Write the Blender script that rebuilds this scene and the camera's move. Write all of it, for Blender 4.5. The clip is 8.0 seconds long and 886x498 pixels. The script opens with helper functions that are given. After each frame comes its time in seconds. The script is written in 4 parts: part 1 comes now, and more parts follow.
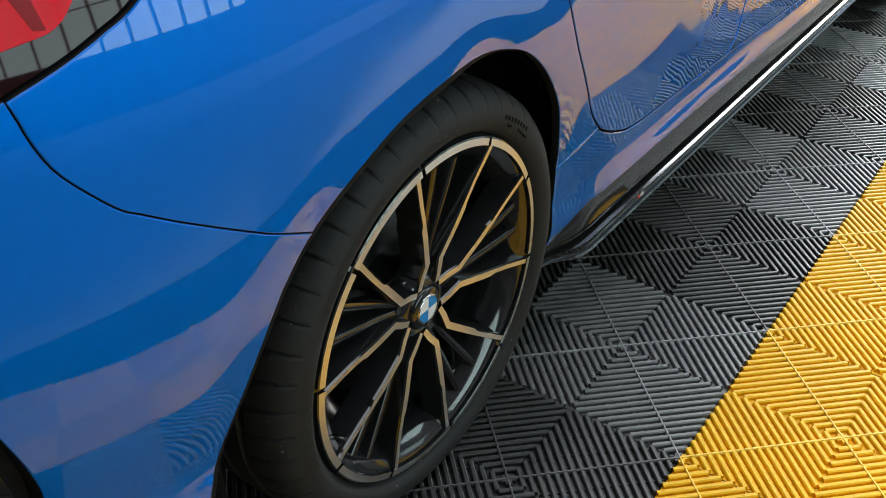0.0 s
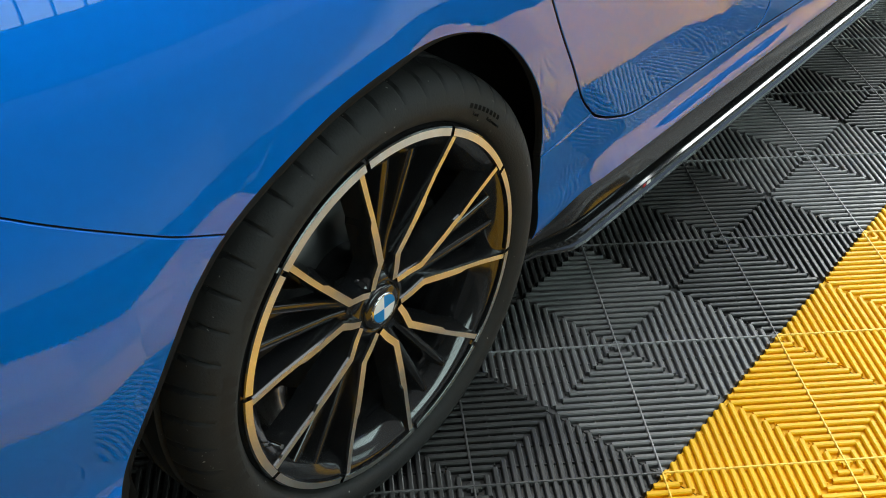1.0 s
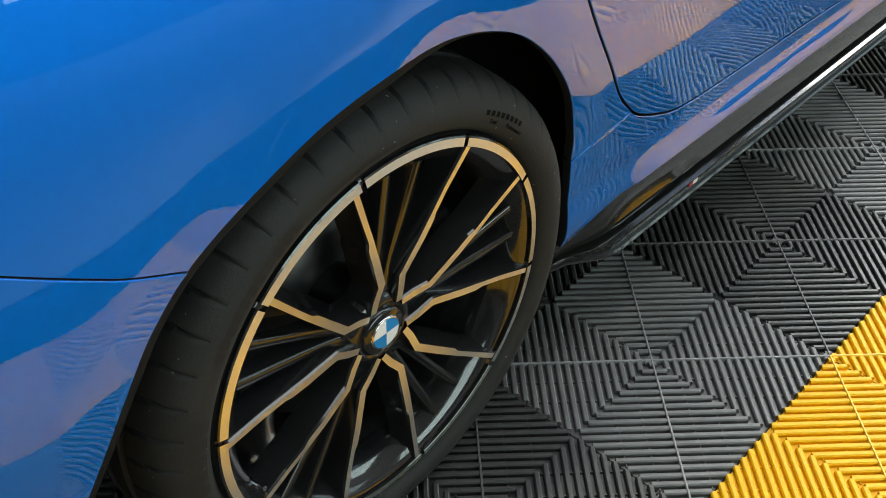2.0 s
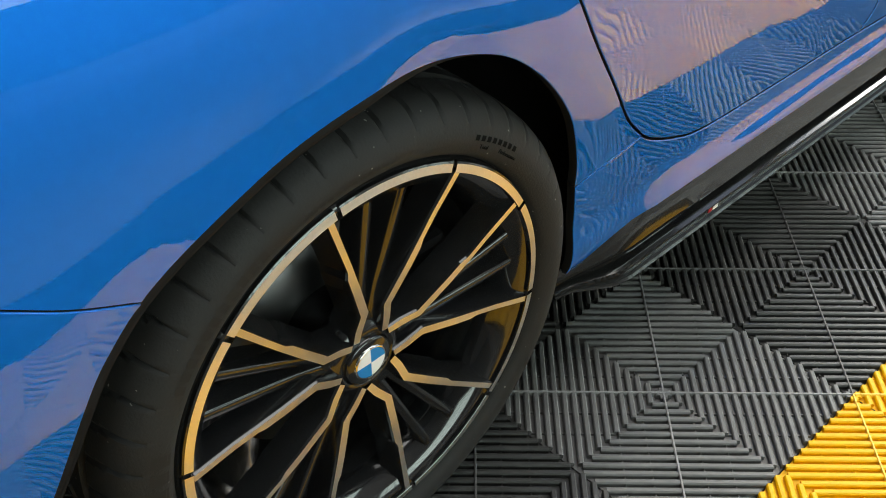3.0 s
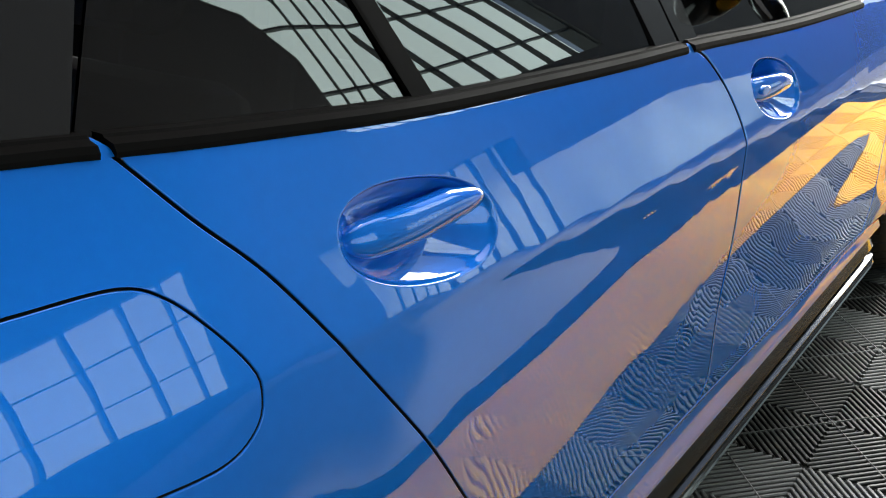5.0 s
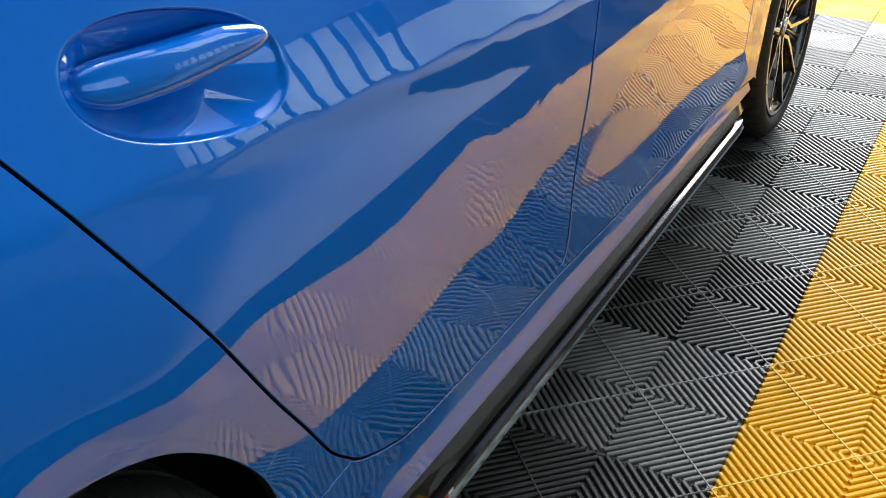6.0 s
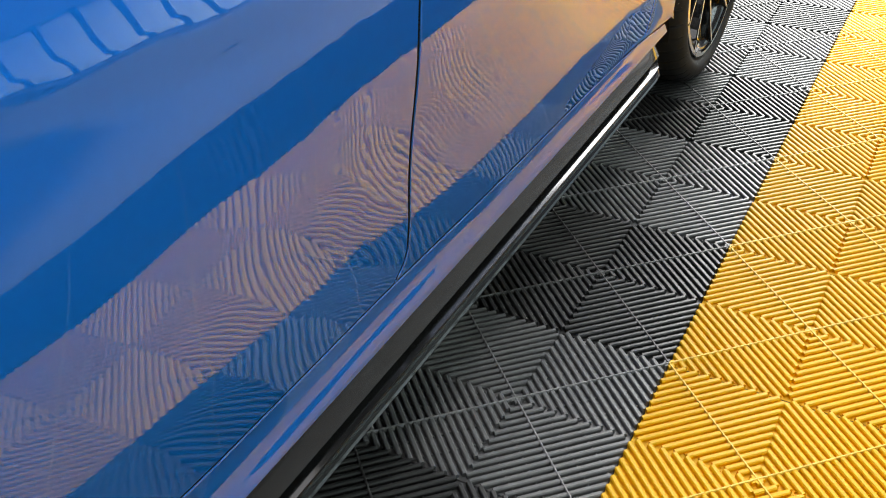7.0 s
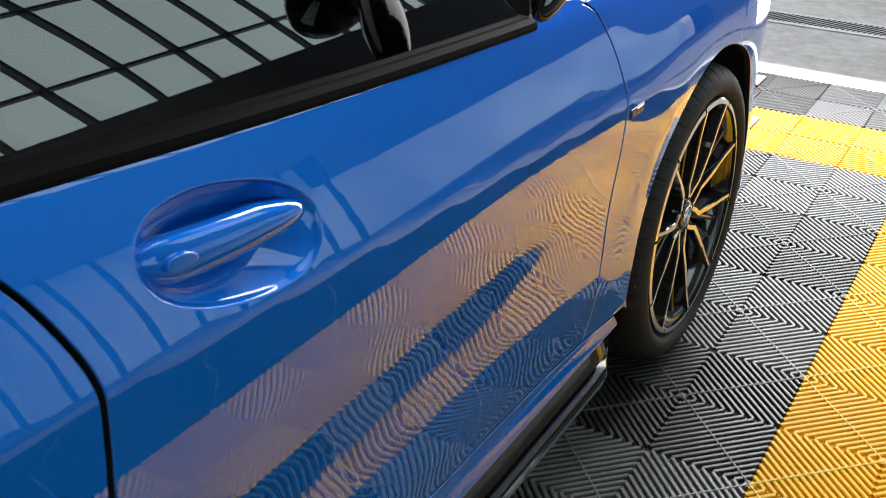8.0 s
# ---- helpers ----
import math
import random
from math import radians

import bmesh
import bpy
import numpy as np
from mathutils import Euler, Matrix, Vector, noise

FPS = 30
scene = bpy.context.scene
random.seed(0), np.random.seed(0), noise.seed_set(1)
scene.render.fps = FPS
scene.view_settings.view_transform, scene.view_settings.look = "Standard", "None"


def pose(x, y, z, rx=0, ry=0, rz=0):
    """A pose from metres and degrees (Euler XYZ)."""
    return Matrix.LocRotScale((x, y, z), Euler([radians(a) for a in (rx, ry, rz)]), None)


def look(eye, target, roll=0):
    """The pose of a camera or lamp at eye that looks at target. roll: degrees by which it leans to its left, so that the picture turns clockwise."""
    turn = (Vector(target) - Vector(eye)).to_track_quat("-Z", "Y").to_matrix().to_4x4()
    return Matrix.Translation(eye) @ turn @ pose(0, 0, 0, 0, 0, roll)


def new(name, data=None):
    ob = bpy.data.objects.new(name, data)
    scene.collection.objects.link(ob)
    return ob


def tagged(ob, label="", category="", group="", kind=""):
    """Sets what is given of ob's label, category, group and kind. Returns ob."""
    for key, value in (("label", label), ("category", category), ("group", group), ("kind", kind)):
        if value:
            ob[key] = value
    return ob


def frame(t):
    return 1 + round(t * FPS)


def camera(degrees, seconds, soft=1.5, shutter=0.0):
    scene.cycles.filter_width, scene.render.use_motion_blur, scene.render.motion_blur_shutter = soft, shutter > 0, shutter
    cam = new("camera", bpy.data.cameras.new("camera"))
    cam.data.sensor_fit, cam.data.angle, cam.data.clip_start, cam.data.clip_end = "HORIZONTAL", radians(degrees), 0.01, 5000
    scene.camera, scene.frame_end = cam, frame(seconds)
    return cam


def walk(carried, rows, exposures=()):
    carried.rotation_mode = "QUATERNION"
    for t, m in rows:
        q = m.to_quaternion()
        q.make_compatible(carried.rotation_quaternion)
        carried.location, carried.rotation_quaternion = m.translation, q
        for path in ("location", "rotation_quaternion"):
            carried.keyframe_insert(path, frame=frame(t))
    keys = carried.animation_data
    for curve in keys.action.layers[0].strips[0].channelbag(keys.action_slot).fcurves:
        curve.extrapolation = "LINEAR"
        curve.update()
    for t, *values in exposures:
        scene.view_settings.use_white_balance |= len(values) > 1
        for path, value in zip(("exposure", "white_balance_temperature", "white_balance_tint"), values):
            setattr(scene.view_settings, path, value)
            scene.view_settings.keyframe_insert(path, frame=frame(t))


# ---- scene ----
cam = camera(46.5, 8.0, soft=0.95, shutter=0.1)
PATH = [
    (0, (0.33, -1.199, 1.191), (-0.585, 0.179, 0.067), 1.7),
    (0.5, (0.36, -1.087, 1.197), (-0.595, 0.226, 0.029), 1.7),
    (1, (0.372, -1.017, 1.181), (-0.614, 0.241, -0.022), 1.4),
    (1.5, (0.326, -0.929, 1.164), (-0.675, 0.272, -0.083), 1.0),
    (1.7, (0.301, -0.897, 1.164), (-0.707, 0.28, -0.101), 0.9),
    (2.8, (0.3, -0.776, 1.157), (-0.765, 0.294, -0.155), 0.5),
    (3, (0.313, -0.765, 1.155), (-0.78, 0.307, -0.132), 0.1),
    (3.5, (0.325, -0.75, 1.19), (-0.847, 0.38, 0.027), -1.1),
    (4, (0.301, -0.725, 1.274), (-0.9, 0.531, 0.284), -1.2),
    (4.2, (0.289, -0.721, 1.312), (-0.906, 0.587, 0.385), -1.1),
    (5.3, (0.253, -0.733, 1.338), (-0.762, 0.792, 0.534), -1.4),
    (5.5, (0.248, -0.717, 1.318), (-0.718, 0.812, 0.465), -1.3),
    (5.8, (0.236, -0.631, 1.26), (-0.65, 0.894, 0.317), -1.0),
    (6, (0.257, -0.564, 1.233), (-0.599, 0.944, 0.237), -0.9),
    (6.5, (0.298, -0.362, 1.179), (-0.489, 1.104, 0.07), -0.9),
    (7, (0.298, -0.181, 1.178), (-0.48, 1.274, 0.047), -1.0),
    (7.2, (0.287, -0.061, 1.198), (-0.502, 1.406, 0.092), -0.9),
    (7.5, (0.257, 0.096, 1.248), (-0.541, 1.598, 0.195), -0.3),
    (8, (0.274, 0.44, 1.277), (-0.635, 1.952, 0.335), 0.4),
]
walk(cam, [(t, look(eye, target, roll)) for t, eye, target, roll in PATH], [(0, 1.0, 6550, 5), (1, 1.18, 6700, 3), (3, 1.44, 7250, 6), (3.5, 1.56, 7600, 5), (4, 1.50, 7900, 5), (4.2, 1.34, 7900, 5), (5.3, 0.70, 6700, 8), (5.5, 0.60, 6600, 8), (6.5, 0.74, 6850, 9), (7, 0.88, 6950, 10), (7.5, 0.88, 6850, 8), (8, 0.36, 6750, 10)])


# ---- world and light ----
world = bpy.data.worlds.new("sky")
scene.world = world
world.use_nodes = True
wn = world.node_tree.nodes
sky = wn.new("ShaderNodeTexSky")
sky.sky_type = "NISHITA"
sky.sun_disc = False
sky.sun_elevation, sky.sun_rotation = radians(63), radians(-26)
world.node_tree.links.new(sky.outputs["Color"], wn["Background"].inputs["Color"])
wn["Background"].inputs["Strength"].default_value = 0.12
sun = new("sun", bpy.data.lights.new("sun", "SUN"))
sun.data.energy, sun.data.angle, sun.data.color = 1.4, radians(12), (1.0, 0.95, 0.88)
sun.matrix_world = look((-2.5, 9, 12), (0.2, 3.5, 0))
# fill light added overhead, its source out of view
fill_lamp = new("fill_lamp", bpy.data.lights.new("fill_lamp", "AREA"))
fill_lamp.data.shape, fill_lamp.data.size, fill_lamp.data.size_y = "RECTANGLE", 2.6, 5.4
fill_lamp.data.energy, fill_lamp.data.color = 48, (1.0, 0.98, 0.95)
fill_lamp.matrix_world = pose(0.3, 1.3, 5.44)
doorlight = new("doorlight", bpy.data.lights.new("doorlight", "AREA"))
doorlight.data.shape, doorlight.data.size, doorlight.data.size_y = "RECTANGLE", 4.3, 3.6
doorlight.data.energy, doorlight.data.color = 440, (0.96, 0.98, 1.0)
doorlight.matrix_world = look((-2.0, 4.62, 2.0), (-2.0, 0, 2.0))


# ---- materials ----
def material(name, colour, rough=0.5, metal=0.0, coat=0.0, vary=0.0, scale=40.0, bump=0.0, bump_scale=200.0, random_tint=0.0, transmission=0.0, ior=1.5, emission=0.0, rough_vary=0.0, coat_ior=1.5):
    m = bpy.data.materials.new(name)
    m.use_nodes = True
    nt = m.node_tree
    b = nt.nodes["Principled BSDF"]
    b.inputs["Base Color"].default_value = (*colour, 1)
    b.inputs["Roughness"].default_value = rough
    b.inputs["Metallic"].default_value = metal
    b.inputs["Coat Weight"].default_value = coat
    b.inputs["Coat Roughness"].default_value = 0.004
    b.inputs["Coat IOR"].default_value = coat_ior
    b.inputs["Transmission Weight"].default_value = transmission
    b.inputs["IOR"].default_value = ior
    if emission:
        b.inputs["Emission Color"].default_value = (*colour, 1)
        b.inputs["Emission Strength"].default_value = emission
    co = nt.nodes.new("ShaderNodeTexCoord")
    col = None
    if vary:
        n = nt.nodes.new("ShaderNodeTexNoise")
        n.inputs["Scale"].default_value = scale
        n.inputs["Detail"].default_value = 6
        nt.links.new(co.outputs["Object"], n.inputs["Vector"])
        big = nt.nodes.new("ShaderNodeTexNoise")
        big.inputs["Scale"].default_value = scale * 0.08
        big.inputs["Detail"].default_value = 3
        nt.links.new(co.outputs["Object"], big.inputs["Vector"])
        add = nt.nodes.new("ShaderNodeMath")
        add.operation = "ADD"
        nt.links.new(n.outputs["Fac"], add.inputs[0])
        nt.links.new(big.outputs["Fac"], add.inputs[1])
        r = nt.nodes.new("ShaderNodeMapRange")
        r.inputs["From Min"].default_value, r.inputs["From Max"].default_value = 0.65, 1.35
        r.inputs["To Min"].default_value, r.inputs["To Max"].default_value = 1 - vary, 1 + vary
        nt.links.new(add.outputs[0], r.inputs["Value"])
        mix = nt.nodes.new("ShaderNodeVectorMath")
        mix.operation = "SCALE"
        mix.inputs[0].default_value = colour
        nt.links.new(r.outputs[0], mix.inputs["Scale"])
        col = mix.outputs[0]
        if rough_vary:
            rr = nt.nodes.new("ShaderNodeMapRange")
            rr.inputs["From Min"].default_value, rr.inputs["From Max"].default_value = 0.65, 1.35
            rr.inputs["To Min"].default_value, rr.inputs["To Max"].default_value = rough - rough_vary, rough + rough_vary
            nt.links.new(add.outputs[0], rr.inputs["Value"])
            nt.links.new(rr.outputs[0], b.inputs["Roughness"])
    if random_tint:
        info = nt.nodes.new("ShaderNodeObjectInfo")
        r2 = nt.nodes.new("ShaderNodeMapRange")
        r2.inputs["To Min"].default_value, r2.inputs["To Max"].default_value = 1 - random_tint, 1 + random_tint
        nt.links.new(info.outputs["Random"], r2.inputs["Value"])
        mx = nt.nodes.new("ShaderNodeVectorMath")
        mx.operation = "SCALE"
        mx.inputs[0].default_value = colour
        if col is not None:
            nt.links.new(col, mx.inputs[0])
        nt.links.new(r2.outputs[0], mx.inputs["Scale"])
        col = mx.outputs[0]
    if col is not None:
        nt.links.new(col, b.inputs["Base Color"])
    if bump:
        n2 = nt.nodes.new("ShaderNodeTexNoise")
        n2.inputs["Scale"].default_value = bump_scale
        n2.inputs["Detail"].default_value = 4
        nt.links.new(co.outputs["Object"], n2.inputs["Vector"])
        bp = nt.nodes.new("ShaderNodeBump")
        bp.inputs["Strength"].default_value = bump
        bp.inputs["Distance"].default_value = 0.002
        nt.links.new(n2.outputs["Fac"], bp.inputs["Height"])
        nt.links.new(bp.outputs["Normal"], b.inputs["Normal"])
    return m


PAINT = material("blue_paint", (0.0004, 0.163, 0.665), 0.5, 0.4, 0.0, vary=0.03, scale=900)
pt = PAINT.node_tree
flake = pt.nodes["Principled BSDF"]
flake.inputs["Specular IOR Level"].default_value = 0.0
flake.inputs["Specular Tint"].default_value = (0.0, 0.16, 0.62, 1)
# a deep clear coat over it, not quite flat, whose gloss grows towards grazing views
wave = pt.nodes.new("ShaderNodeTexNoise")
wave.inputs["Scale"].default_value, wave.inputs["Detail"].default_value = 16, 1.5
place = pt.nodes.new("ShaderNodeTexCoord")
pt.links.new(place.outputs["Object"], wave.inputs["Vector"])
peel = pt.nodes.new("ShaderNodeBump")
peel.inputs["Strength"].default_value, peel.inputs["Distance"].default_value = 1.0, 0.00009
pt.links.new(wave.outputs["Fac"], peel.inputs["Height"])
clear = pt.nodes.new("ShaderNodeBsdfGlossy")
clear.inputs["Roughness"].default_value = 0.0
clear.inputs["Color"].default_value = (1, 1, 1, 1)
pt.links.new(peel.outputs["Normal"], clear.inputs["Normal"])
lean = pt.nodes.new("ShaderNodeLayerWeight")
lean.inputs["Blend"].default_value = 0.5
rise = pt.nodes.new("ShaderNodeMath")
rise.operation = "POWER"
rise.inputs[1].default_value = 2.55
pt.links.new(lean.outputs["Facing"], rise.inputs[0])
gloss = pt.nodes.new("ShaderNodeMath")
gloss.operation = "MULTIPLY_ADD"
gloss.inputs[1].default_value, gloss.inputs[2].default_value = 0.965, 0.027
pt.links.new(rise.outputs[0], gloss.inputs[0])
coated = pt.nodes.new("ShaderNodeMixShader")
pt.links.new(gloss.outputs[0], coated.inputs["Fac"])
pt.links.new(flake.outputs["BSDF"], coated.inputs[1])
pt.links.new(clear.outputs["BSDF"], coated.inputs[2])
pt.links.new(coated.outputs["Shader"], pt.nodes["Material Output"].inputs["Surface"])
SKIRT_BLACK = material("gloss_black_skirt", (0.010, 0.010, 0.010), 0.15, 0, 1.0, coat_ior=1.42)
SKIRT_BLACK.node_tree.nodes["Principled BSDF"].inputs["Coat Roughness"].default_value = 0.05
SKIRT_BLACK.node_tree.nodes["Principled BSDF"].inputs["Specular IOR Level"].default_value = 0.15
BLACK_GLOSS = material("gloss_black", (0.012, 0.012, 0.013), 0.12, 0, 0.6)
BLACK_TRIM = material("satin_black_trim", (0.006, 0.0055, 0.0055), 0.6, vary=0.1, scale=60)
BLACK_TRIM.node_tree.nodes["Principled BSDF"].inputs["Specular IOR Level"].default_value = 0.02
DARK = material("dark_plastic_and_gap_shade", (0.01, 0.01, 0.011), 0.7, vary=0.15, scale=80)
DARK.node_tree.nodes["Principled BSDF"].inputs["Specular IOR Level"].default_value = 0.15
RUBBER = material("tyre_rubber", (0.0165, 0.0165, 0.0168), 0.72, vary=0.25, scale=30, bump=0.25, bump_scale=350, rough_vary=0.08)
# specks of dust on the rubber
rt = RUBBER.node_tree
speck = rt.nodes.new("ShaderNodeTexNoise")
speck.inputs["Scale"].default_value, speck.inputs["Detail"].default_value = 170, 1.0
spot = rt.nodes.new("ShaderNodeTexCoord")
rt.links.new(spot.outputs["Object"], speck.inputs["Vector"])
pick = rt.nodes.new("ShaderNodeMapRange")
pick.inputs["From Min"].default_value, pick.inputs["From Max"].default_value = 0.765, 0.80
rt.links.new(speck.outputs["Fac"], pick.inputs["Value"])
dusty = rt.nodes.new("ShaderNodeMix")
dusty.data_type = "RGBA"
body = rt.nodes["Principled BSDF"].inputs["Base Color"]
rt.links.new(pick.outputs[0], dusty.inputs["Factor"])
rt.links.new(body.links[0].from_socket, dusty.inputs["A"])
dusty.inputs["B"].default_value = (0.22, 0.21, 0.20, 1)
rt.links.new(dusty.outputs["Result"], body)
RUBBER_MARK = material("raised_rubber", (0.0150, 0.0150, 0.0152), 0.6)
RUBBER_MARK.node_tree.nodes["Principled BSDF"].inputs["Specular IOR Level"].default_value = 0.25
RUBBER_PRINT = material("matt_black_lettering", (0.006, 0.006, 0.006), 0.9)
RUBBER_PRINT.node_tree.nodes["Principled BSDF"].inputs["Specular IOR Level"].default_value = 0.05
MACHINED = material("machined_alloy", (0.93, 0.92, 0.90), 0.36, 1.0, vary=0.05, scale=300)
STEEL = material("brake_steel", (0.10, 0.10, 0.10), 0.4, 1.0, vary=0.1, scale=50)
CHROME = material("chrome", (0.8, 0.8, 0.8), 0.06, 1.0)
GLASS = material("tinted_glass", (0.10, 0.12, 0.12), 0.0, transmission=1.0, ior=1.6)
LAMP_RED = material("red_lamp_lens", (0.86, 0.006, 0.022), 0.05)
LAMP_DEEP = material("deep_red_lens", (0.30, 0.004, 0.010), 0.12)
LAMP_DEEP.node_tree.nodes["Principled BSDF"].inputs["Specular IOR Level"].default_value = 0.08
LAMP_SMOKE = material("smoked_lamp_lens", (0.022, 0.006, 0.007), 0.03)
RUBBER.node_tree.nodes["Principled BSDF"].inputs["Specular IOR Level"].default_value = 0.35
LAMP_SMOKE.node_tree.nodes["Principled BSDF"].inputs["Specular IOR Level"].default_value = 0.3
WHITE = material("white_enamel", (0.8, 0.8, 0.8), 0.2)
LAMP_RED.node_tree.nodes["Principled BSDF"].inputs["Specular IOR Level"].default_value = 0.08
SKY_BLUE = material("badge_blue", (0.02, 0.22, 0.55), 0.2)
RED = material("badge_red", (0.45, 0.02, 0.03), 0.3)
LEATHER = material("black_leather", (0.03, 0.03, 0.032), 0.5, vary=0.1, scale=60)
YELLOW_SHINE = 0.28
GREY_TILE = material("grey_tile_plastic", (0.125, 0.125, 0.124), 0.42, vary=0.15, scale=50, random_tint=0.12, rough_vary=0.08)
BLACK_TILE = material("black_tile_plastic", (0.032, 0.032, 0.0315), 0.42, vary=0.2, scale=50, random_tint=0.12, rough_vary=0.08)
YELLOW_TILE = material("yellow_tile_plastic", (0.75, 0.408, 0.001), 0.5, vary=0.08, scale=40, random_tint=0.04, rough_vary=0.08)
YELLOW_TILE.node_tree.nodes["Principled BSDF"].inputs["Specular IOR Level"].default_value = YELLOW_SHINE
JET_TILE = material("jet_black_tile_plastic", (0.009, 0.009, 0.009), 0.5, vary=0.2, scale=50, random_tint=0.12, rough_vary=0.08)
JET_TILE.node_tree.nodes["Principled BSDF"].inputs["Specular IOR Level"].default_value = 0.15
# ridges painted paler than their tiles for the light their edges catch
GREY_RIDGE = material("pale_grey_ridge", (0.22, 0.22, 0.22), 0.45, vary=0.3, scale=40)
BLACK_RIDGE = material("pale_black_ridge", (0.075, 0.075, 0.074), 0.45, vary=0.3, scale=40)
YELLOW_RIDGE = material("pale_yellow_ridge", (0.86, 0.55, 0.05), 0.5, vary=0.15, scale=40)
# yellow plastic between the ribs, slightly darkened for the shade in the grooves
TILE_BASE = material("groove_shade_yellow", (0.72, 0.39, 0.003), 0.7, vary=0.2, scale=60)
CONCRETE = material("bare_concrete", (0.42, 0.415, 0.40), 0.85, vary=0.28, scale=22, bump=0.5, bump_scale=60)
WHITE_PAINT = material("worn_white_paint", (0.75, 0.75, 0.73), 0.6, vary=0.12, scale=12)
WALL = material("grey_wall_paint", (0.16, 0.16, 0.165), 0.7, vary=0.05, scale=6)
CEILING = material("dark_ceiling_sheet", (0.025, 0.026, 0.028), 0.6, vary=0.1, scale=5)
MULLION = material("black_window_bar", (0.02, 0.02, 0.022), 0.4)
SKYGLOW = material("bright_overcast_sky", (0.78, 0.97, 1.0), 1.0, emission=2.1)
SKYDIM = material("hazy_sky", (0.78, 0.97, 1.0), 1.0, emission=0.42)
# low clouds in the hazy sky
st = SKYDIM.node_tree
drift = st.nodes.new("ShaderNodeTexNoise")
drift.inputs["Scale"].default_value, drift.inputs["Detail"].default_value = 1.1, 3.0
span = st.nodes.new("ShaderNodeTexCoord")
st.links.new(span.outputs["Object"], drift.inputs["Vector"])
haze = st.nodes.new("ShaderNodeMapRange")
haze.inputs["From Min"].default_value, haze.inputs["From Max"].default_value = 0.35, 0.65
haze.inputs["To Min"].default_value, haze.inputs["To Max"].default_value = 0.15, 0.36
st.links.new(drift.outputs["Fac"], haze.inputs["Value"])
st.links.new(haze.outputs[0], st.nodes["Principled BSDF"].inputs["Emission Strength"])
LIT_SLAB = material("daylit_concrete_slab", (0.07, 0.07, 0.071), 0.24, vary=0.2, scale=7, rough_vary=0.08)
# door daylight painted in: pale in front of a ragged slanting line, dark behind
ot = LIT_SLAB.node_tree
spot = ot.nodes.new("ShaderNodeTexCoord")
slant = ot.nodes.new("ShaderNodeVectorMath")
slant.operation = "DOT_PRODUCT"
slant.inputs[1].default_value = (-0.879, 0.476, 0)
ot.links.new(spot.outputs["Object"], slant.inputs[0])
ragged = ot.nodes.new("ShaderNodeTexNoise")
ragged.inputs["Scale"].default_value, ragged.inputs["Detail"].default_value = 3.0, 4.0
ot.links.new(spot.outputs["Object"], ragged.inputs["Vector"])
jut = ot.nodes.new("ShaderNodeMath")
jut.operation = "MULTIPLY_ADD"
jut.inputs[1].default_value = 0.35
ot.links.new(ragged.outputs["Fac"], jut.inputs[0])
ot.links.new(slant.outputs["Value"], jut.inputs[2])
# mask of the painted daylight: 0 in its shade, 1 where it falls
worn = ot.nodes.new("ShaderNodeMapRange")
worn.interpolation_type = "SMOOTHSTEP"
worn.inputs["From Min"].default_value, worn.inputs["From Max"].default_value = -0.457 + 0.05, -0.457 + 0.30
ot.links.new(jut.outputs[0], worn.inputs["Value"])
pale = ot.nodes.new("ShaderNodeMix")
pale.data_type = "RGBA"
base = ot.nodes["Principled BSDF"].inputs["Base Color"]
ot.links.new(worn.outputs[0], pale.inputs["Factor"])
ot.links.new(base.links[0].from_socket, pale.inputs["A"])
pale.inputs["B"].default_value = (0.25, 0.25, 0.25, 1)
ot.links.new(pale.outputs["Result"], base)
WALL_DARK = material("dark_wall_cladding", (0.036, 0.037, 0.039), 0.6, vary=0.1, scale=5)
GRATE = material("galvanised_grate", (0.55, 0.55, 0.54), 0.5, 0.6, vary=0.2, scale=30)


# ---- helpers of this scene ----
def mesh_object(name, verts, faces, mat, parent=None, label="", smooth=True, mats=None, face_mats=None, normals=None):
    me = bpy.data.meshes.new(name)
    me.from_pydata([tuple(v) for v in verts], [], faces)
    for m in (mats or [mat]):
        me.materials.append(m)
    if face_mats is not None:
        me.polygons.foreach_set("material_index", face_mats)
    me.polygons.foreach_set("use_smooth", [smooth] * len(me.polygons))
    if normals is not None:
        me.normals_split_custom_set_from_vertices([tuple(n) for n in normals])
    ob = new(name, me)
    ob.parent = parent
    if label:
        ob["label"] = label
    return ob


def part(name, bm, mat, parent, label="", smooth=False):
    me = bpy.data.meshes.new(name)
    bm.to_mesh(me)
    bm.free()
    me.materials.append(mat)
    me.polygons.foreach_set("use_smooth", [smooth] * len(me.polygons))
    ob = new(name, me)
    ob.parent = parent
    if label:
        ob["label"] = label
    return ob


def box(bm, lo, hi, bevel=0.0):
    g = bmesh.ops.create_cube(bm, size=1, matrix=Matrix.Translation([(a + b) / 2 for a, b in zip(lo, hi)]) @ Matrix.Diagonal([b - a for a, b in zip(lo, hi)] + [1]))
    if bevel:
        es = list({e for v in g["verts"] for e in v.link_edges})
        bmesh.ops.bevel(bm, geom=es, offset=bevel, segments=2, affect="EDGES", profile=0.5)


def boxed(name, lo, hi, mat, parent=None, label="", bevel=0.0):
    bm = bmesh.new()
    box(bm, lo, hi, bevel)
    return part(name, bm, mat, parent, label)


def smooth01(a, b, x):
    t = np.clip((x - a) / (b - a), 0, 1)
    return t * t * (3 - 2 * t)


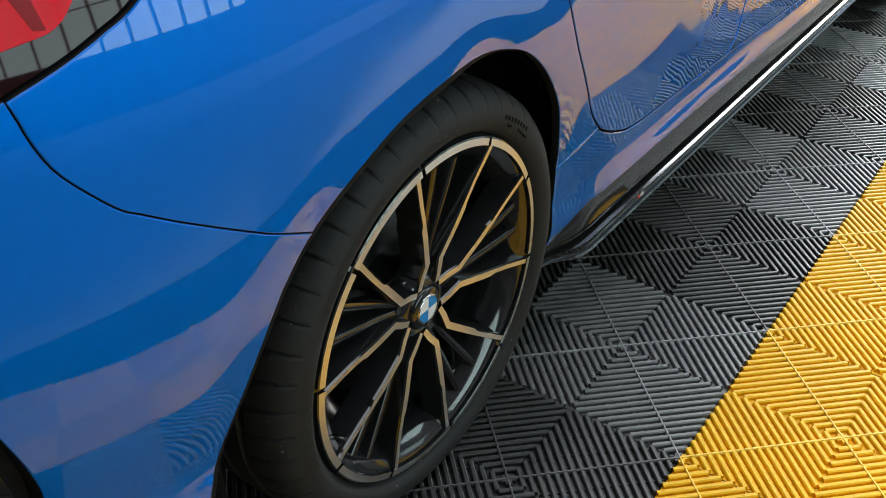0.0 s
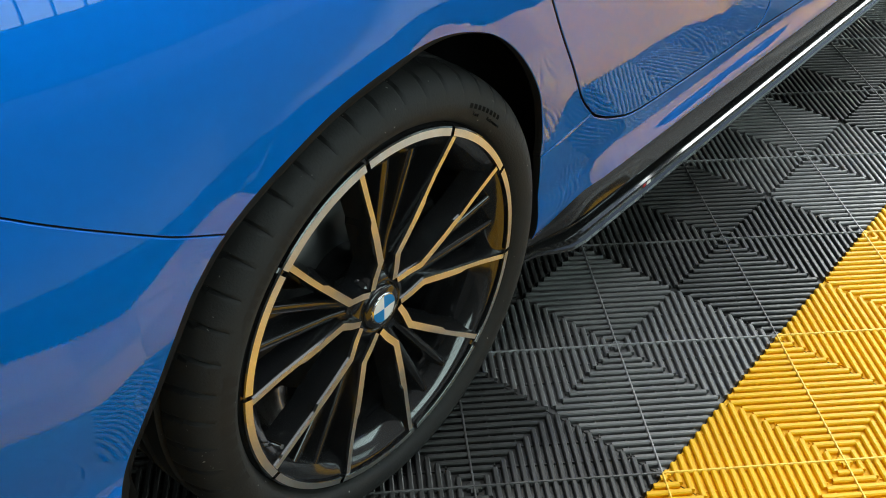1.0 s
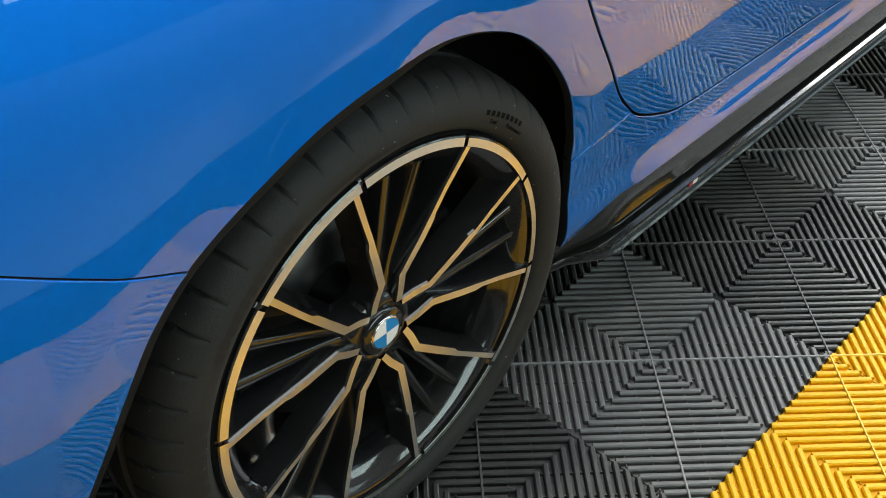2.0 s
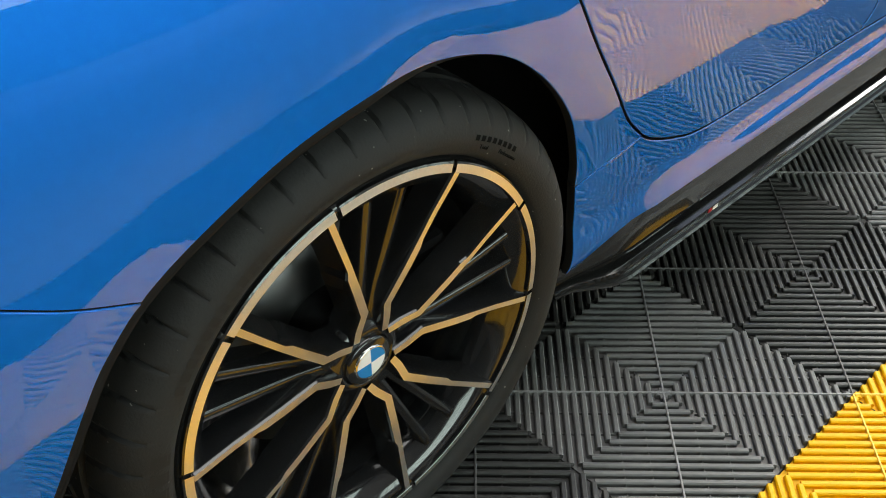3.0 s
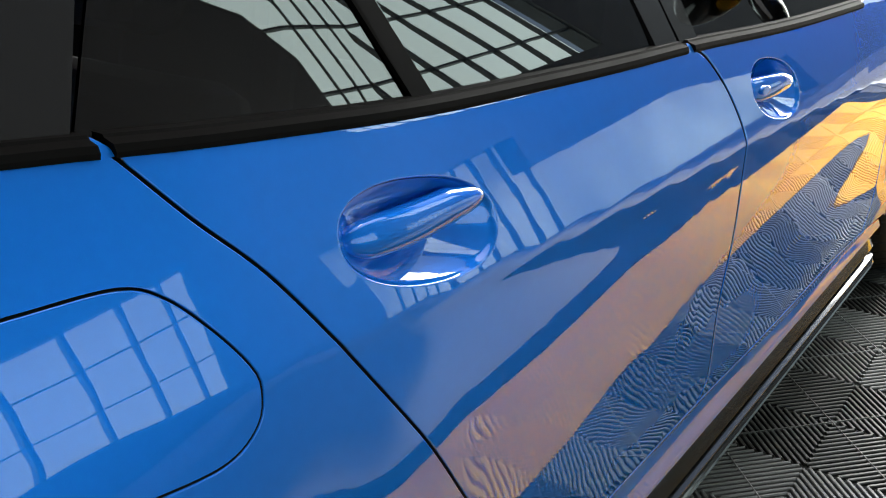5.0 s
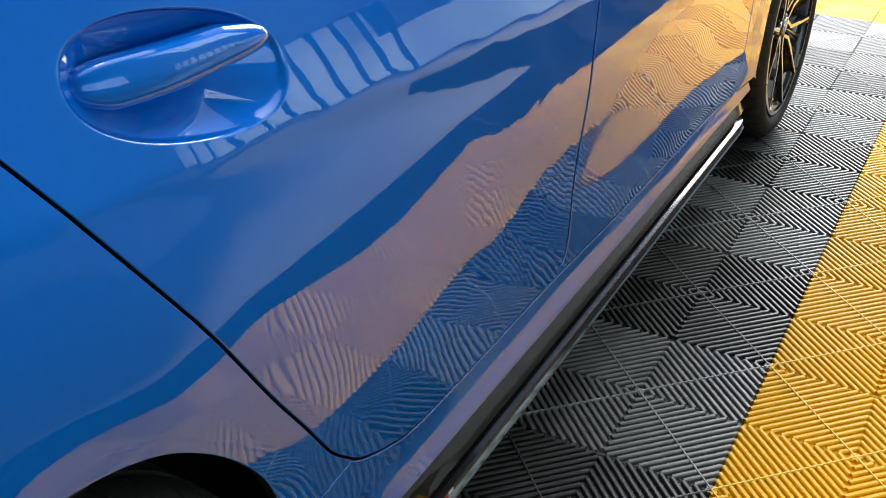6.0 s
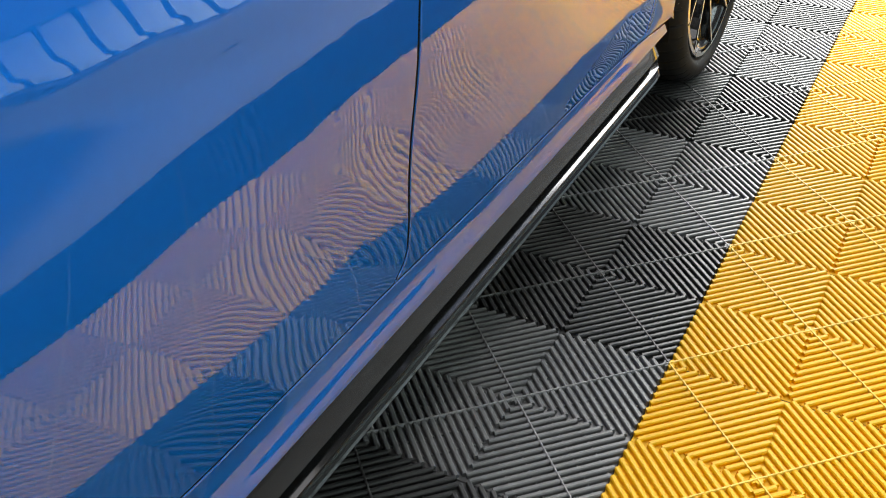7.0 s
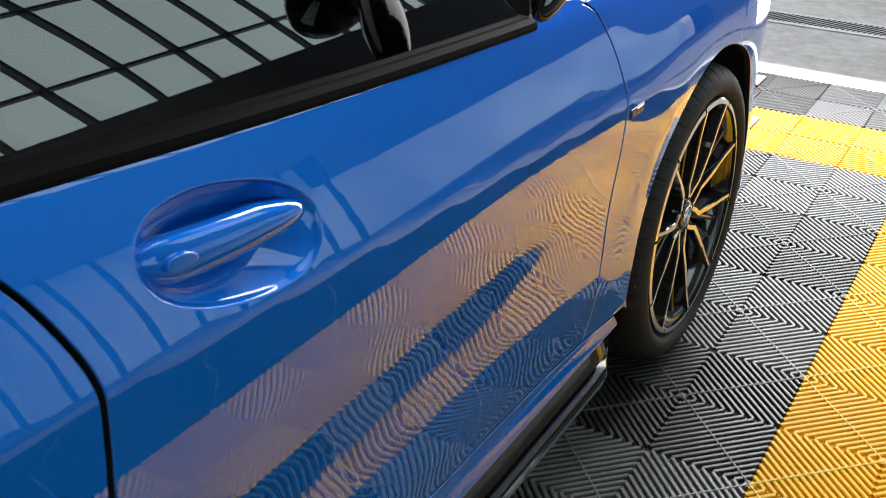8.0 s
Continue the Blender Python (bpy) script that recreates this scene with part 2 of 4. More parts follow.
def curve(points, step=0.008):
    """A Catmull-Rom line through the points, sampled evenly."""
    p = [np.array(q, float) for q in points]
    if len(p) == 2:
        n = max(1, int(np.linalg.norm(p[1] - p[0]) / step))
        return [tuple(p[0] + (p[1] - p[0]) * i / n) for i in range(n + 1)]
    p = [2 * p[0] - p[1]] + p + [2 * p[-1] - p[-2]]
    out = []
    for i in range(1, len(p) - 2):
        a, b, c, d = p[i - 1:i + 3]
        n = max(1, int(np.linalg.norm(c - b) / step))
        for k in range(n):
            t = k / n
            out.append(tuple(0.5 * (2 * b + (c - a) * t + (2 * a - 5 * b + 4 * c - d) * t * t + (3 * b - a - 3 * c + d) * t ** 3)))
    out.append(tuple(p[-2]))
    return out


def arc(cy, cz, r, a0, a1, n=48):
    return [(cy + r * math.cos(radians(a0 + (a1 - a0) * i / n)), cz + r * math.sin(radians(a0 + (a1 - a0) * i / n))) for i in range(n + 1)]


def loop_of(*runs):
    out = []
    for run in runs:
        for q in run:
            if not out or math.hypot(q[0] - out[-1][0], q[1] - out[-1][1]) > 0.0025:
                out.append(tuple(q))
    if math.hypot(out[0][0] - out[-1][0], out[0][1] - out[-1][1]) < 0.0025:
        out.pop()
    area = sum(a[0] * b[1] - b[0] * a[1] for a, b in zip(out, out[1:] + out[:1]))
    return out if area > 0 else out[::-1]


def inset(loop, d):
    p = np.array(loop)
    e = np.roll(p, -1, 0) - p
    e /= np.linalg.norm(e, axis=1)[:, None] + 1e-12
    n = np.stack([-e[:, 1], e[:, 0]], 1)
    v = n + np.roll(n, 1, 0)
    v /= np.linalg.norm(v, axis=1)[:, None] + 1e-9
    return p + v * d, -v


def inside(poly, pts):
    poly = np.asarray(poly)
    x, y = pts[:, 0], pts[:, 1]
    res = np.zeros(len(pts), bool)
    x0, y0 = poly[:, 0], poly[:, 1]
    x1, y1 = np.roll(x0, -1), np.roll(y0, -1)
    for a, b, c, d in zip(x0, y0, x1, y1):
        if b != d:
            hit = ((b > y) != (d > y)) & (x < (c - a) * (y - b) / (d - b) + a)
            res ^= hit
    return res


# ---- the shape of the car's side: how far out it stands at Y along and z up ----
AXLE_F, HUB = 2.642, 0.318
ARCH = 0.358
HANDLES = [(0.280, 0.947, 0.117, 0.050, -14), (1.296, 0.855, 0.110, 0.050, -14)]
ROUND = 2.3


def crease(Y):
    return 0.9035 - 0.0855 * Y


def belt(Y):
    ys, zs = [-0.6, -0.1, -0.03, 0.13, 0.37, 0.75, 0.99, 1.29, 1.53, 1.9, 2.4, 3.4], [1.13, 1.115, 1.10, 1.077, 1.043, 1.002, 0.98, 0.945, 0.921, 0.891, 0.86, 0.72]
    return sum(w * np.interp(Y + o, ys, zs) for o, w in ((-0.12, 0.1), (-0.06, 0.2), (0, 0.4), (0.06, 0.2), (0.12, 0.1)))


def ramp(z, z0, s):
    return s * np.logaddexp(0, (z - z0) / s)


# gentle fullness of the panels: how much the lean changes at each height, station by station along the car
SWELL_Y = np.array([-0.55, -0.25, 0.05, 0.25, 0.5, 0.8, 1.1, 1.5, 1.95, 2.3])
SWELL_Z = (0.43, 0.50, 0.555, 0.605, 0.66, 0.71, 0.755)
SWELL = ((0.102, -0.131, 0.075, -0.130, -0.013, 0.099, 0.01),
         (0.100, -0.140, 0.070, -0.040, 0.016, 0.006, -0.010),
         (0.061, -0.049, 0.049, -0.006, 0.002, -0.028, -0.007),
         (0.055, 0.016, 0.004, 0.017, -0.029, -0.049, 0.055),
         (0.022, 0.051, -0.041, -0.014, -0.052, -0.015, 0.138),
         (0.017, 0.027, -0.006, -0.025, -0.02, 0.02, 0.103),
         (0.014, 0.056, 0.073, -0.036, -0.08, -0.007, 0.001),
         (-0.007, 0.059, 0.081, -0.01, -0.109, 0.018, -0.042),
         (-0.006, 0.074, 0.07, 0.004, -0.134, 0.024, -0.028),
         (-0.022, 0.055, 0.052, 0.004, -0.113, 0.026, -0.012))


def swell(Y, z):
    Y = np.asarray(Y, float)
    h = np.interp(Y, SWELL_Y, np.gradient(SWELL_Y)) * 0.8
    w = [np.exp(-((Y - y) / h) ** 2) for y in SWELL_Y]
    total = sum(w)
    top = ramp(z, 0.80, 0.017)
    rise = [ramp(z, zk, 0.017) - top - (0.80 - zk) for zk in SWELL_Z]
    return sum(wi / total * sum(c * r for c, r in zip(row, rise)) for wi, row in zip(w, SWELL))


def profile(Y, z):
    q = smooth01(0.36, -0.22, Y)
    f = smooth01(2.15, 2.42, Y)
    d = (1 - q) * (1 - f)
    wedge = (1 - q) * smooth01(0.0, 0.2, Y)
    zc = crease(Y)
    p = 0.55 * z
    p = p - 0.78 * ramp(z, 0.235, 0.012)
    p = p + (0.35 * d + 0.26 * (1 - d)) * ramp(z, 0.319 - 0.02 * (Y - 0.6), 0.008)
    p = p - (0.10 * d + 0.05 * (1 - d)) * ramp(z, np.interp(Y, [0.25, 0.46, 0.63, 0.79, 0.91, 1.06, 1.3, 1.5, 1.75, 2.0, 2.2], [0.53, 0.497, 0.472, 0.435, 0.405, 0.375, 0.325, 0.335, 0.362, 0.39, 0.375]), 0.014)
    p = p - 0.02 * ramp(z, 0.62, 0.05)
    core = d * smooth01(0.58, 0.78, Y) * smooth01(1.38, 1.1, Y)
    p = p - 0.15 * core * (ramp(z, 0.277, 0.003) - ramp(z, 0.299, 0.003))
    p = p - 0.22 * smooth01(0.57, 0.47, Y) * smooth01(0.15, 0.3, Y) * ramp(0.335 - z, 0.0, 0.006)
    p = p - 0.15 * smooth01(-0.28, -0.42, Y) * ramp(0.43 - z, 0.0, 0.012)
    # scoop under the crease, strongest at the rear door
    z_lo, z_hi = (sum(w * np.interp(Y + o, [0.1, 0.3, 0.54, 0.7, 0.92], zz) for o, w in ((-0.15, 0.15), (-0.07, 0.2), (0, 0.3), (0.07, 0.2), (0.15, 0.15))) for zz in ([0.735, 0.745, 0.752, 0.748, 0.765], [0.895, 0.862, 0.825, 0.797, 0.765]))
    p = p - 0.15 * wedge * ramp(z, z_lo, 0.009) + 0.15 * wedge * ramp(z, z_hi, 0.006)
    tuck = 0.05 * wedge * smooth01(0.95, 0.70, Y)
    p = p + tuck * (ramp(z, z_hi, 0.006) - ramp(z, zc, 0.002))
    # shoulder crease of the doors
    p = p - d * (0.29 * ramp(z, zc, 0.002) + (0.05 + 0.06 * smooth01(0.8, 1.25, Y)) * ramp(z, zc + 0.065, 0.02))
    # quarter panel and wing: a rounder shoulder
    p = p - q * (0.13 * ramp(z, 0.765, 0.03) + 0.17 * ramp(z, 0.90, 0.03) + 0.15 * ramp(z, 0.99, 0.03))
    p = p - f * (0.10 * ramp(z, 0.70, 0.02) + 0.45 * ramp(z, 0.77, 0.03))
    p = p - 0.30 * ramp(z, belt(Y) - 0.008, 0.004)
    return p


def plan(Y):
    r = np.maximum(0, -0.2 - Y)
    f = np.maximum(0, Y - 2.8)
    return -0.08 * np.maximum(0, 0.1 - Y) ** 2 - 0.20 * r ** 2 - 3.0 * np.maximum(0, r - 0.45) ** 3 - 0.45 * f ** 2 - 2.0 * np.maximum(0, f - 0.35) ** 3


LIP = ([13, 21, 34.5, 48.6, 61, 70.6, 80.6, 90.8, 104, 115, 125, 133, 140, 147, 160, 175], [0.339, 0.344, 0.352, 0.360, 0.368, 0.370, 0.366, 0.359, 0.353, 0.353, 0.357, 0.361, 0.364, 0.365, 0.368, 0.388])


def flare(Y, z):
    """The lips round the wheel openings turn a little downwards."""
    out = 0
    for cy in (0.0, AXLE_F):
        r = np.hypot(Y - cy, z - HUB)
        lip = np.interp(np.degrees(np.arctan2(z - HUB, Y - cy)), *LIP) if cy == 0 else ARCH
        lift = 1 - 0.75 * smooth01(-0.28, -0.16, Y) * smooth01(0.10, -0.02, Y) if cy == 0 else 1
        out = out - 0.10 * lift * ramp(0.048 - (r - lip), 0.0, 0.008) * smooth01(0.25, 0.5, z)
    return out


def side(Y, z, recess=True):
    Y, z = np.asarray(Y, float), np.asarray(z, float)
    q = smooth01(0.36, -0.22, Y)
    ref = crease(Y) * (1 - q) + 0.72 * q
    bulge = 0.001 * smooth01(2.18, 2.38, Y) * smooth01(0.80, 0.60, z)
    u = bulge + profile(Y, z) - profile(Y, ref) + swell(Y, z) + 0.003 * q + plan(Y) + flare(Y, z)
    if not recess:
        return u
    for cy, cz, a, b, rot in HANDLES:
        c, s = math.cos(radians(rot)), math.sin(radians(rot))
        dy, dz = Y - cy, z - cz
        rho = (np.abs((dy * c + dz * s) / a) ** ROUND + np.abs((-dy * s + dz * c) / b) ** ROUND) ** (1 / ROUND)
        u = u - 0.032 * np.clip(1 - rho ** 2, 0, 1) - 0.004 * smooth01(1.03, 0.95, rho)
    return u


def side_normal(Y, z):
    e = 0.0008
    gy = (side(Y + e, z) - side(Y - e, z)) / (2 * e)
    gz = (side(Y, z + e) - side(Y, z - e)) / (2 * e)
    n = np.stack([np.ones_like(gy), -gy, -gz], -1)
    return n / np.linalg.norm(n, axis=-1, keepdims=True)


CENTRE = -0.90


def panel(name, loop, parent, holes=(), gap=0.0032, step=0.016, fine=(), mat=None, label="", flip=False, depth=0.014, proud=0.0):
    """A pressed panel of the car's side in the outline loop (Y, z), with rolled edges."""
    from mathutils.geometry import delaunay_2d_cdt
    rings = [inset(loop_of(loop), gap)] + [inset(loop_of(h), -gap) for h in holes]
    bound = np.concatenate([p for p, o in rings])
    pts = []
    lo, hi = bound.min(0), bound.max(0)
    gy, gz = np.meshgrid(np.arange(lo[0], hi[0], step), np.arange(lo[1], hi[1], step))
    gy = gy + (np.arange(gy.shape[0]) % 2)[:, None] * step / 2
    grid = np.stack([gy.ravel(), gz.ravel()], 1)
    ident = np.full(len(grid), -1)
    ring_edges = []
    for cy, cz, ea, eb, rot in fine:
        c, s = math.cos(radians(rot)), math.sin(radians(rot))
        dy, dz = grid[:, 0] - cy, grid[:, 1] - cz
        far = np.hypot((dy * c + dz * s) / ea, (-dy * s + dz * c) / eb) > 1.14
        ring, first = [(cy, cz)], 100000
        for rho in (0.12, 0.18, 0.25, 0.32, 0.38, 0.46, 0.54, 0.62, 0.70, 0.78, 0.85, 0.90, 0.93, 0.95, 0.97, 0.985, 1.0, 1.015, 1.03, 1.045, 1.07, 1.11):
            m = 24 if rho < 0.2 else 48 if rho < 0.4 else 144
            for k in range(m):
                g = 2 * math.pi * k / m
                y = ea * rho * math.copysign(abs(math.cos(g)) ** (2 / ROUND), math.cos(g))
                z = eb * rho * math.copysign(abs(math.sin(g)) ** (2 / ROUND), math.sin(g))
                ring_edges.append((first + len(ring), first + len(ring) + 1 if k < m - 1 else first + len(ring) + 1 - m))
                ring.append((cy + y * c - z * s, cz + y * s + z * c))
        ident = np.concatenate([ident[far], first + np.arange(len(ring))])
        grid = np.concatenate([grid[far], np.array(ring)])
    ok = inside(rings[0][0], grid)
    for p, o in rings[1:]:
        ok &= ~inside(p, grid)
    grid, ident = grid[ok], ident[ok]
    keep = np.ones(len(grid), bool)
    for k in range(0, len(grid), 2000):
        d = np.sqrt(((grid[k:k + 2000, None] - bound[None]) ** 2).sum(2)).min(1)
        keep[k:k + 2000] = d > 0.0035
    grid, ident = grid[keep], ident[keep]
    edges, at = [], 0
    for p, o in rings:
        edges += [(at + i, at + (i + 1) % len(p)) for i in range(len(p))]
        at += len(p)
    where = {int(q): at + k for k, q in enumerate(ident) if q >= 0}
    edges += [(where[a], where[b]) for a, b in ring_edges if a in where and b in where]
    allp = np.concatenate([bound, grid])
    vs, _, fs, ov, *_ = delaunay_2d_cdt([Vector(q) for q in allp], edges, [], 0, 1e-6)
    vs = np.array([tuple(v) for v in vs])
    tri = np.array([f for f in fs if len(f) == 3])
    mid = vs[tri].mean(1)
    ok = inside(rings[0][0], mid)
    for p, o in rings[1:]:
        ok &= ~inside(p, mid)
    tri = tri[ok]
    a, b, c = vs[tri[:, 0]], vs[tri[:, 1]], vs[tri[:, 2]]
    cross = (b[:, 0] - a[:, 0]) * (c[:, 1] - a[:, 1]) - (b[:, 1] - a[:, 1]) * (c[:, 0] - a[:, 0])
    tri[cross < 0] = tri[cross < 0][:, ::-1]
    u = side(vs[:, 0], vs[:, 1]) + proud
    nor = side_normal(vs[:, 0], vs[:, 1])
    verts = [(x, y, z) for x, (y, z) in zip(u, vs)]
    normals = list(nor)
    faces = [tuple(int(i) for i in t) for t in tri]
    count = {}
    for t in faces:
        for i in range(3):
            e = (t[i], t[(i + 1) % 3])
            count[tuple(sorted(e))] = count.get(tuple(sorted(e)), 0) + 1
    # rolled edges
    rim = [(t[i], t[(i + 1) % 3]) for t in faces for i in range(3) if count[tuple(sorted((t[i], t[(i + 1) % 3])))] == 1]
    outd = {}
    for i, j in rim:
        d = vs[j] - vs[i]
        n = np.array([d[1], -d[0]]) / (np.linalg.norm(d) + 1e-12)
        for k in (i, j):
            outd[k] = outd.get(k, np.zeros(2)) + n
    idx = {}
    for k, n in outd.items():
        n = n / (np.linalg.norm(n) + 1e-9)
        idx[k] = len(verts)
        nn = np.array([0.3, n[0] * 0.954, n[1] * 0.954])
        verts.append((u[k] - 0.0016, vs[k][0] + n[0] * 0.0014, vs[k][1] + n[1] * 0.0014))
        normals.append(nn / np.linalg.norm(nn))
        verts.append((u[k] - depth, vs[k][0] + n[0] * 0.0014, vs[k][1] + n[1] * 0.0014))
        normals.append(np.array([0.05, n[0], n[1]]))
    for i, j in rim:
        faces.append((j, i, idx[i], idx[j]))
    smooth_count = len(faces)
    # walls of the panel gaps take a dark material, their shade painted in
    for i, j in rim:
        faces.append((idx[j], idx[i], idx[i] + 1, idx[j] + 1))
    face_mats = [0] * smooth_count + [1] * (len(faces) - smooth_count)
    if flip:
        verts = [(2 * CENTRE - x, y, z) for x, y, z in verts]
        normals = [np.array([-n[0], n[1], n[2]]) for n in normals]
        faces = [f[::-1] for f in faces]
    return mesh_object(name, verts, faces, None, parent, label, mats=[mat or PAINT, DARK], face_mats=face_mats, normals=normals)


def revolve(profile_points, n, name, mat, parent, label="", mats=None, face_mat=None, warp=None):
    """A ring about the x axis from (x, r) points."""
    verts, faces, fm = [], [], []
    k = len(profile_points)
    for i in range(n):
        a = 2 * math.pi * i / n
        for j, (x, r) in enumerate(profile_points):
            if warp:
                x, r = warp(i, j, x, r)
            verts.append((x, r * math.cos(a), r * math.sin(a)))
    for i in range(n):
        for j in range(k - 1):
            faces.append((i * k + j, i * k + j + 1, (i + 1) % n * k + j + 1, (i + 1) % n * k + j))
    return mesh_object(name, verts, faces, mat, parent, label)


# ---- the building ----
FLOOR = -0.02
bm = bmesh.new()
bmesh.ops.create_grid(bm, x_segments=2, y_segments=2, size=600, matrix=Matrix.Translation((0, 0, FLOOR)))
tagged(part("ground", bm, CONCRETE, None), "pale bare concrete floor and forecourt", "ground", kind="structure")


def wall(name, lo, hi, mat, label, category="wall"):
    return tagged(boxed(name, lo, hi, mat), label, category, kind="structure")


RIGHT, LEFT, BACK, FRONT, TOP = 2.2, -5.2, -4.2, 4.45, 5.4
# the east wall runs on past the door, added unseen to darken reflections
SCREEN_END = 14.0
DOOR_H = 4.7
WIN_A = (-1.85, 0.93, 0.66, 1.72)
WIN_B = (1.9, 4.0, 0.30, 1.24)
# opening in that added run, for the pale outdoors mirrored in the paint
WIN_D = (4.0, 8.5, 0.30, 1.0)
WIN_C = (2.75, 6.6, 2.4, 4.9)
T = 0.15


def pierced(name, x, y0, y1, z0, z1, holes, mat, label):
    """A wall in the plane x with window holes, cut into plain blocks."""
    ys = sorted({y0, y1, *(h[0] for h in holes), *(h[1] for h in holes)})
    zs = sorted({z0, z1, *(h[2] for h in holes), *(h[3] for h in holes)})
    bm = bmesh.new()
    for a, b in zip(ys, ys[1:]):
        for c, d in zip(zs, zs[1:]):
            if not any(h[0] <= a and b <= h[1] and h[2] <= c and d <= h[3] for h in holes):
                box(bm, (x, a, c), (x + T, b, d))
    bmesh.ops.remove_doubles(bm, verts=bm.verts, dist=1e-5)
    return tagged(part(name, bm, mat, None), label, "wall", kind="structure")


wall("wall_east_base", (RIGHT, BACK, FLOOR), (RIGHT + T, SCREEN_END, 0.20), WALL, "grey painted wall base below the windows")
pierced("wall_east", RIGHT, BACK, SCREEN_END, 0.20, TOP, [WIN_A, WIN_B, WIN_C, WIN_D], WALL_DARK, "dark clad wall with four windows, run on unseen past the door")
wall("wall_west", (LEFT - T, BACK, FLOOR), (LEFT, FRONT, TOP), WALL, "plain grey painted wall")
wall("wall_south", (LEFT - T, BACK - T, FLOOR), (RIGHT + T, BACK, TOP), WALL_DARK, "dark clad rear wall")
wall("wall_north_upper", (LEFT - T, FRONT, DOOR_H), (RIGHT, FRONT + T, TOP), WALL_DARK, "dark clad wall above the wide open workshop door")
wall("wall_north_west", (LEFT - T, FRONT, FLOOR), (LEFT + 1.0, FRONT + T, DOOR_H), WALL, "grey pier beside the wide open workshop door")
# opening left in the ceiling for the added overhead lamp
ROOF_X0, ROOF_X1, ROOF_Y0, ROOF_Y1 = -1.0, 1.6, -1.4, 4.0
bm = bmesh.new()
box(bm, (LEFT - T, BACK - T, TOP), (ROOF_X0, FRONT + T, TOP + 0.12))
box(bm, (ROOF_X1, BACK - T, TOP), (RIGHT + T, FRONT + T, TOP + 0.12))
box(bm, (ROOF_X0, BACK - T, TOP), (ROOF_X1, ROOF_Y0, TOP + 0.12))
box(bm, (ROOF_X0, ROOF_Y1, TOP), (ROOF_X1, FRONT + T, TOP + 0.12))
tagged(part("ceiling", bm, CEILING, None), "dark sheet metal workshop ceiling, open over the bay for an added lamp", "ceiling", kind="structure")


def glazing(name, label, at, y0, y1, z0, z1, n, rails, half):
    """A window of thin bars in the plane x = at."""
    w = tagged(new(name), label, "window", kind="structure")
    for k in range(n + 1):
        y = y0 + (y1 - y0) * k / n
        boxed("window_bar", (at + 0.03, y - half, z0), (at + 0.07, y + half, z1), MULLION, w)
    for z in (z0, *rails, z1):
        boxed("window_rail", (at + 0.034, y0, z - half), (at + 0.066, y1, z + half), MULLION, w)


glazing("window_1", "low workshop window with thin black bars", RIGHT, *WIN_A, 16, (1.02, 1.37), 0.0055)
glazing("window_2", "low workshop window with thin black bars", RIGHT, *WIN_B, 10, (), 0.003)
glazing("window_3", "tall workshop window with thin black bars", RIGHT, *WIN_C, 10, (2.75, 3.4, 4.05), 0.011)
for (y0, y1, z0, z1), m, words in ((WIN_A, SKYGLOW, "the rear low window"), (WIN_B, SKYDIM, "the front low window"), (WIN_D, SKYDIM, "the opening in the added wall"), (WIN_C, SKYGLOW, "the tall window")):
    bm = bmesh.new()
    off = 0.34 if y0 == WIN_D[0] else 0.30
    box(bm, (RIGHT + off, y0 - 0.25, z0 - 0.25), (RIGHT + off + 0.02, y1 + 0.25, z1 + 0.25))
    tagged(part("backdrop_sky", bm, m, None), "bright overcast sky outside " + words, "backdrop", kind="structure")
wall("slab", (LEFT, BACK, FLOOR), (RIGHT, FRONT - 0.05, FLOOR + 0.003), LIT_SLAB, "concrete workshop floor slab, daylight from the door painted pale in front", "floor")

# threshold, drain and step outside the open door
wall("threshold", (LEFT + 1.0, 4.40, FLOOR), (RIGHT, 4.52, 0.0), WHITE_PAINT, "worn white painted door threshold strip", "trim")
drain = new("drain_channel")
tagged(drain, "long galvanised slotted drain channel in the concrete", "drain", kind="structure")
boxed("channel", (-4.6, 5.19, FLOOR), (2.1, 5.39, FLOOR + 0.006), GRATE, drain)
slot = bmesh.new()
box(slot, (-0.0045, -0.075, FLOOR + 0.004), (0.0045, 0.075, FLOOR + 0.0085))
bmesh.ops.rotate(slot, verts=slot.verts, matrix=Matrix.Rotation(radians(-24), 3, "Z"))
bmesh.ops.translate(slot, verts=slot.verts, vec=(0, 5.29, 0))
first = part("slot", slot, DARK, drain)
for k in range(1, 190):
    o = first.copy()
    o.location.x = -2.6 + k * 0.0235
    scene.collection.objects.link(o)
first.location.x = -2.6

# ---- ribbed floor tiles ----
TILE, RIBS = 0.4, 20
PITCH = TILE / math.sqrt(2) / RIBS


def rib(verts, faces, a, b, w, top, low):
    """A rounded bar from a to b in the plane of the floor."""
    a, b = np.array(a), np.array(b)
    d = (b - a) / (np.linalg.norm(b - a) + 1e-9)
    n = np.array([-d[1], d[0]])
    at = len(verts)
    sect = [(-w, low), (-w, top - 0.0022), (-w * 0.55, top - 0.0004), (w * 0.55, top - 0.0004), (w, top - 0.0022), (w, low)]
    for p in (a, b):
        for o, z in sect:
            verts.append((p[0] + n[0] * o, p[1] + n[1] * o, z))
    k = len(sect)
    for i in range(k - 1):
        faces.append((at + i, at + k + i, at + k + i + 1, at + i + 1))
    faces.append(tuple(range(at, at + k)))
    faces.append(tuple(range(at + 2 * k - 1, at + k - 1, -1)))


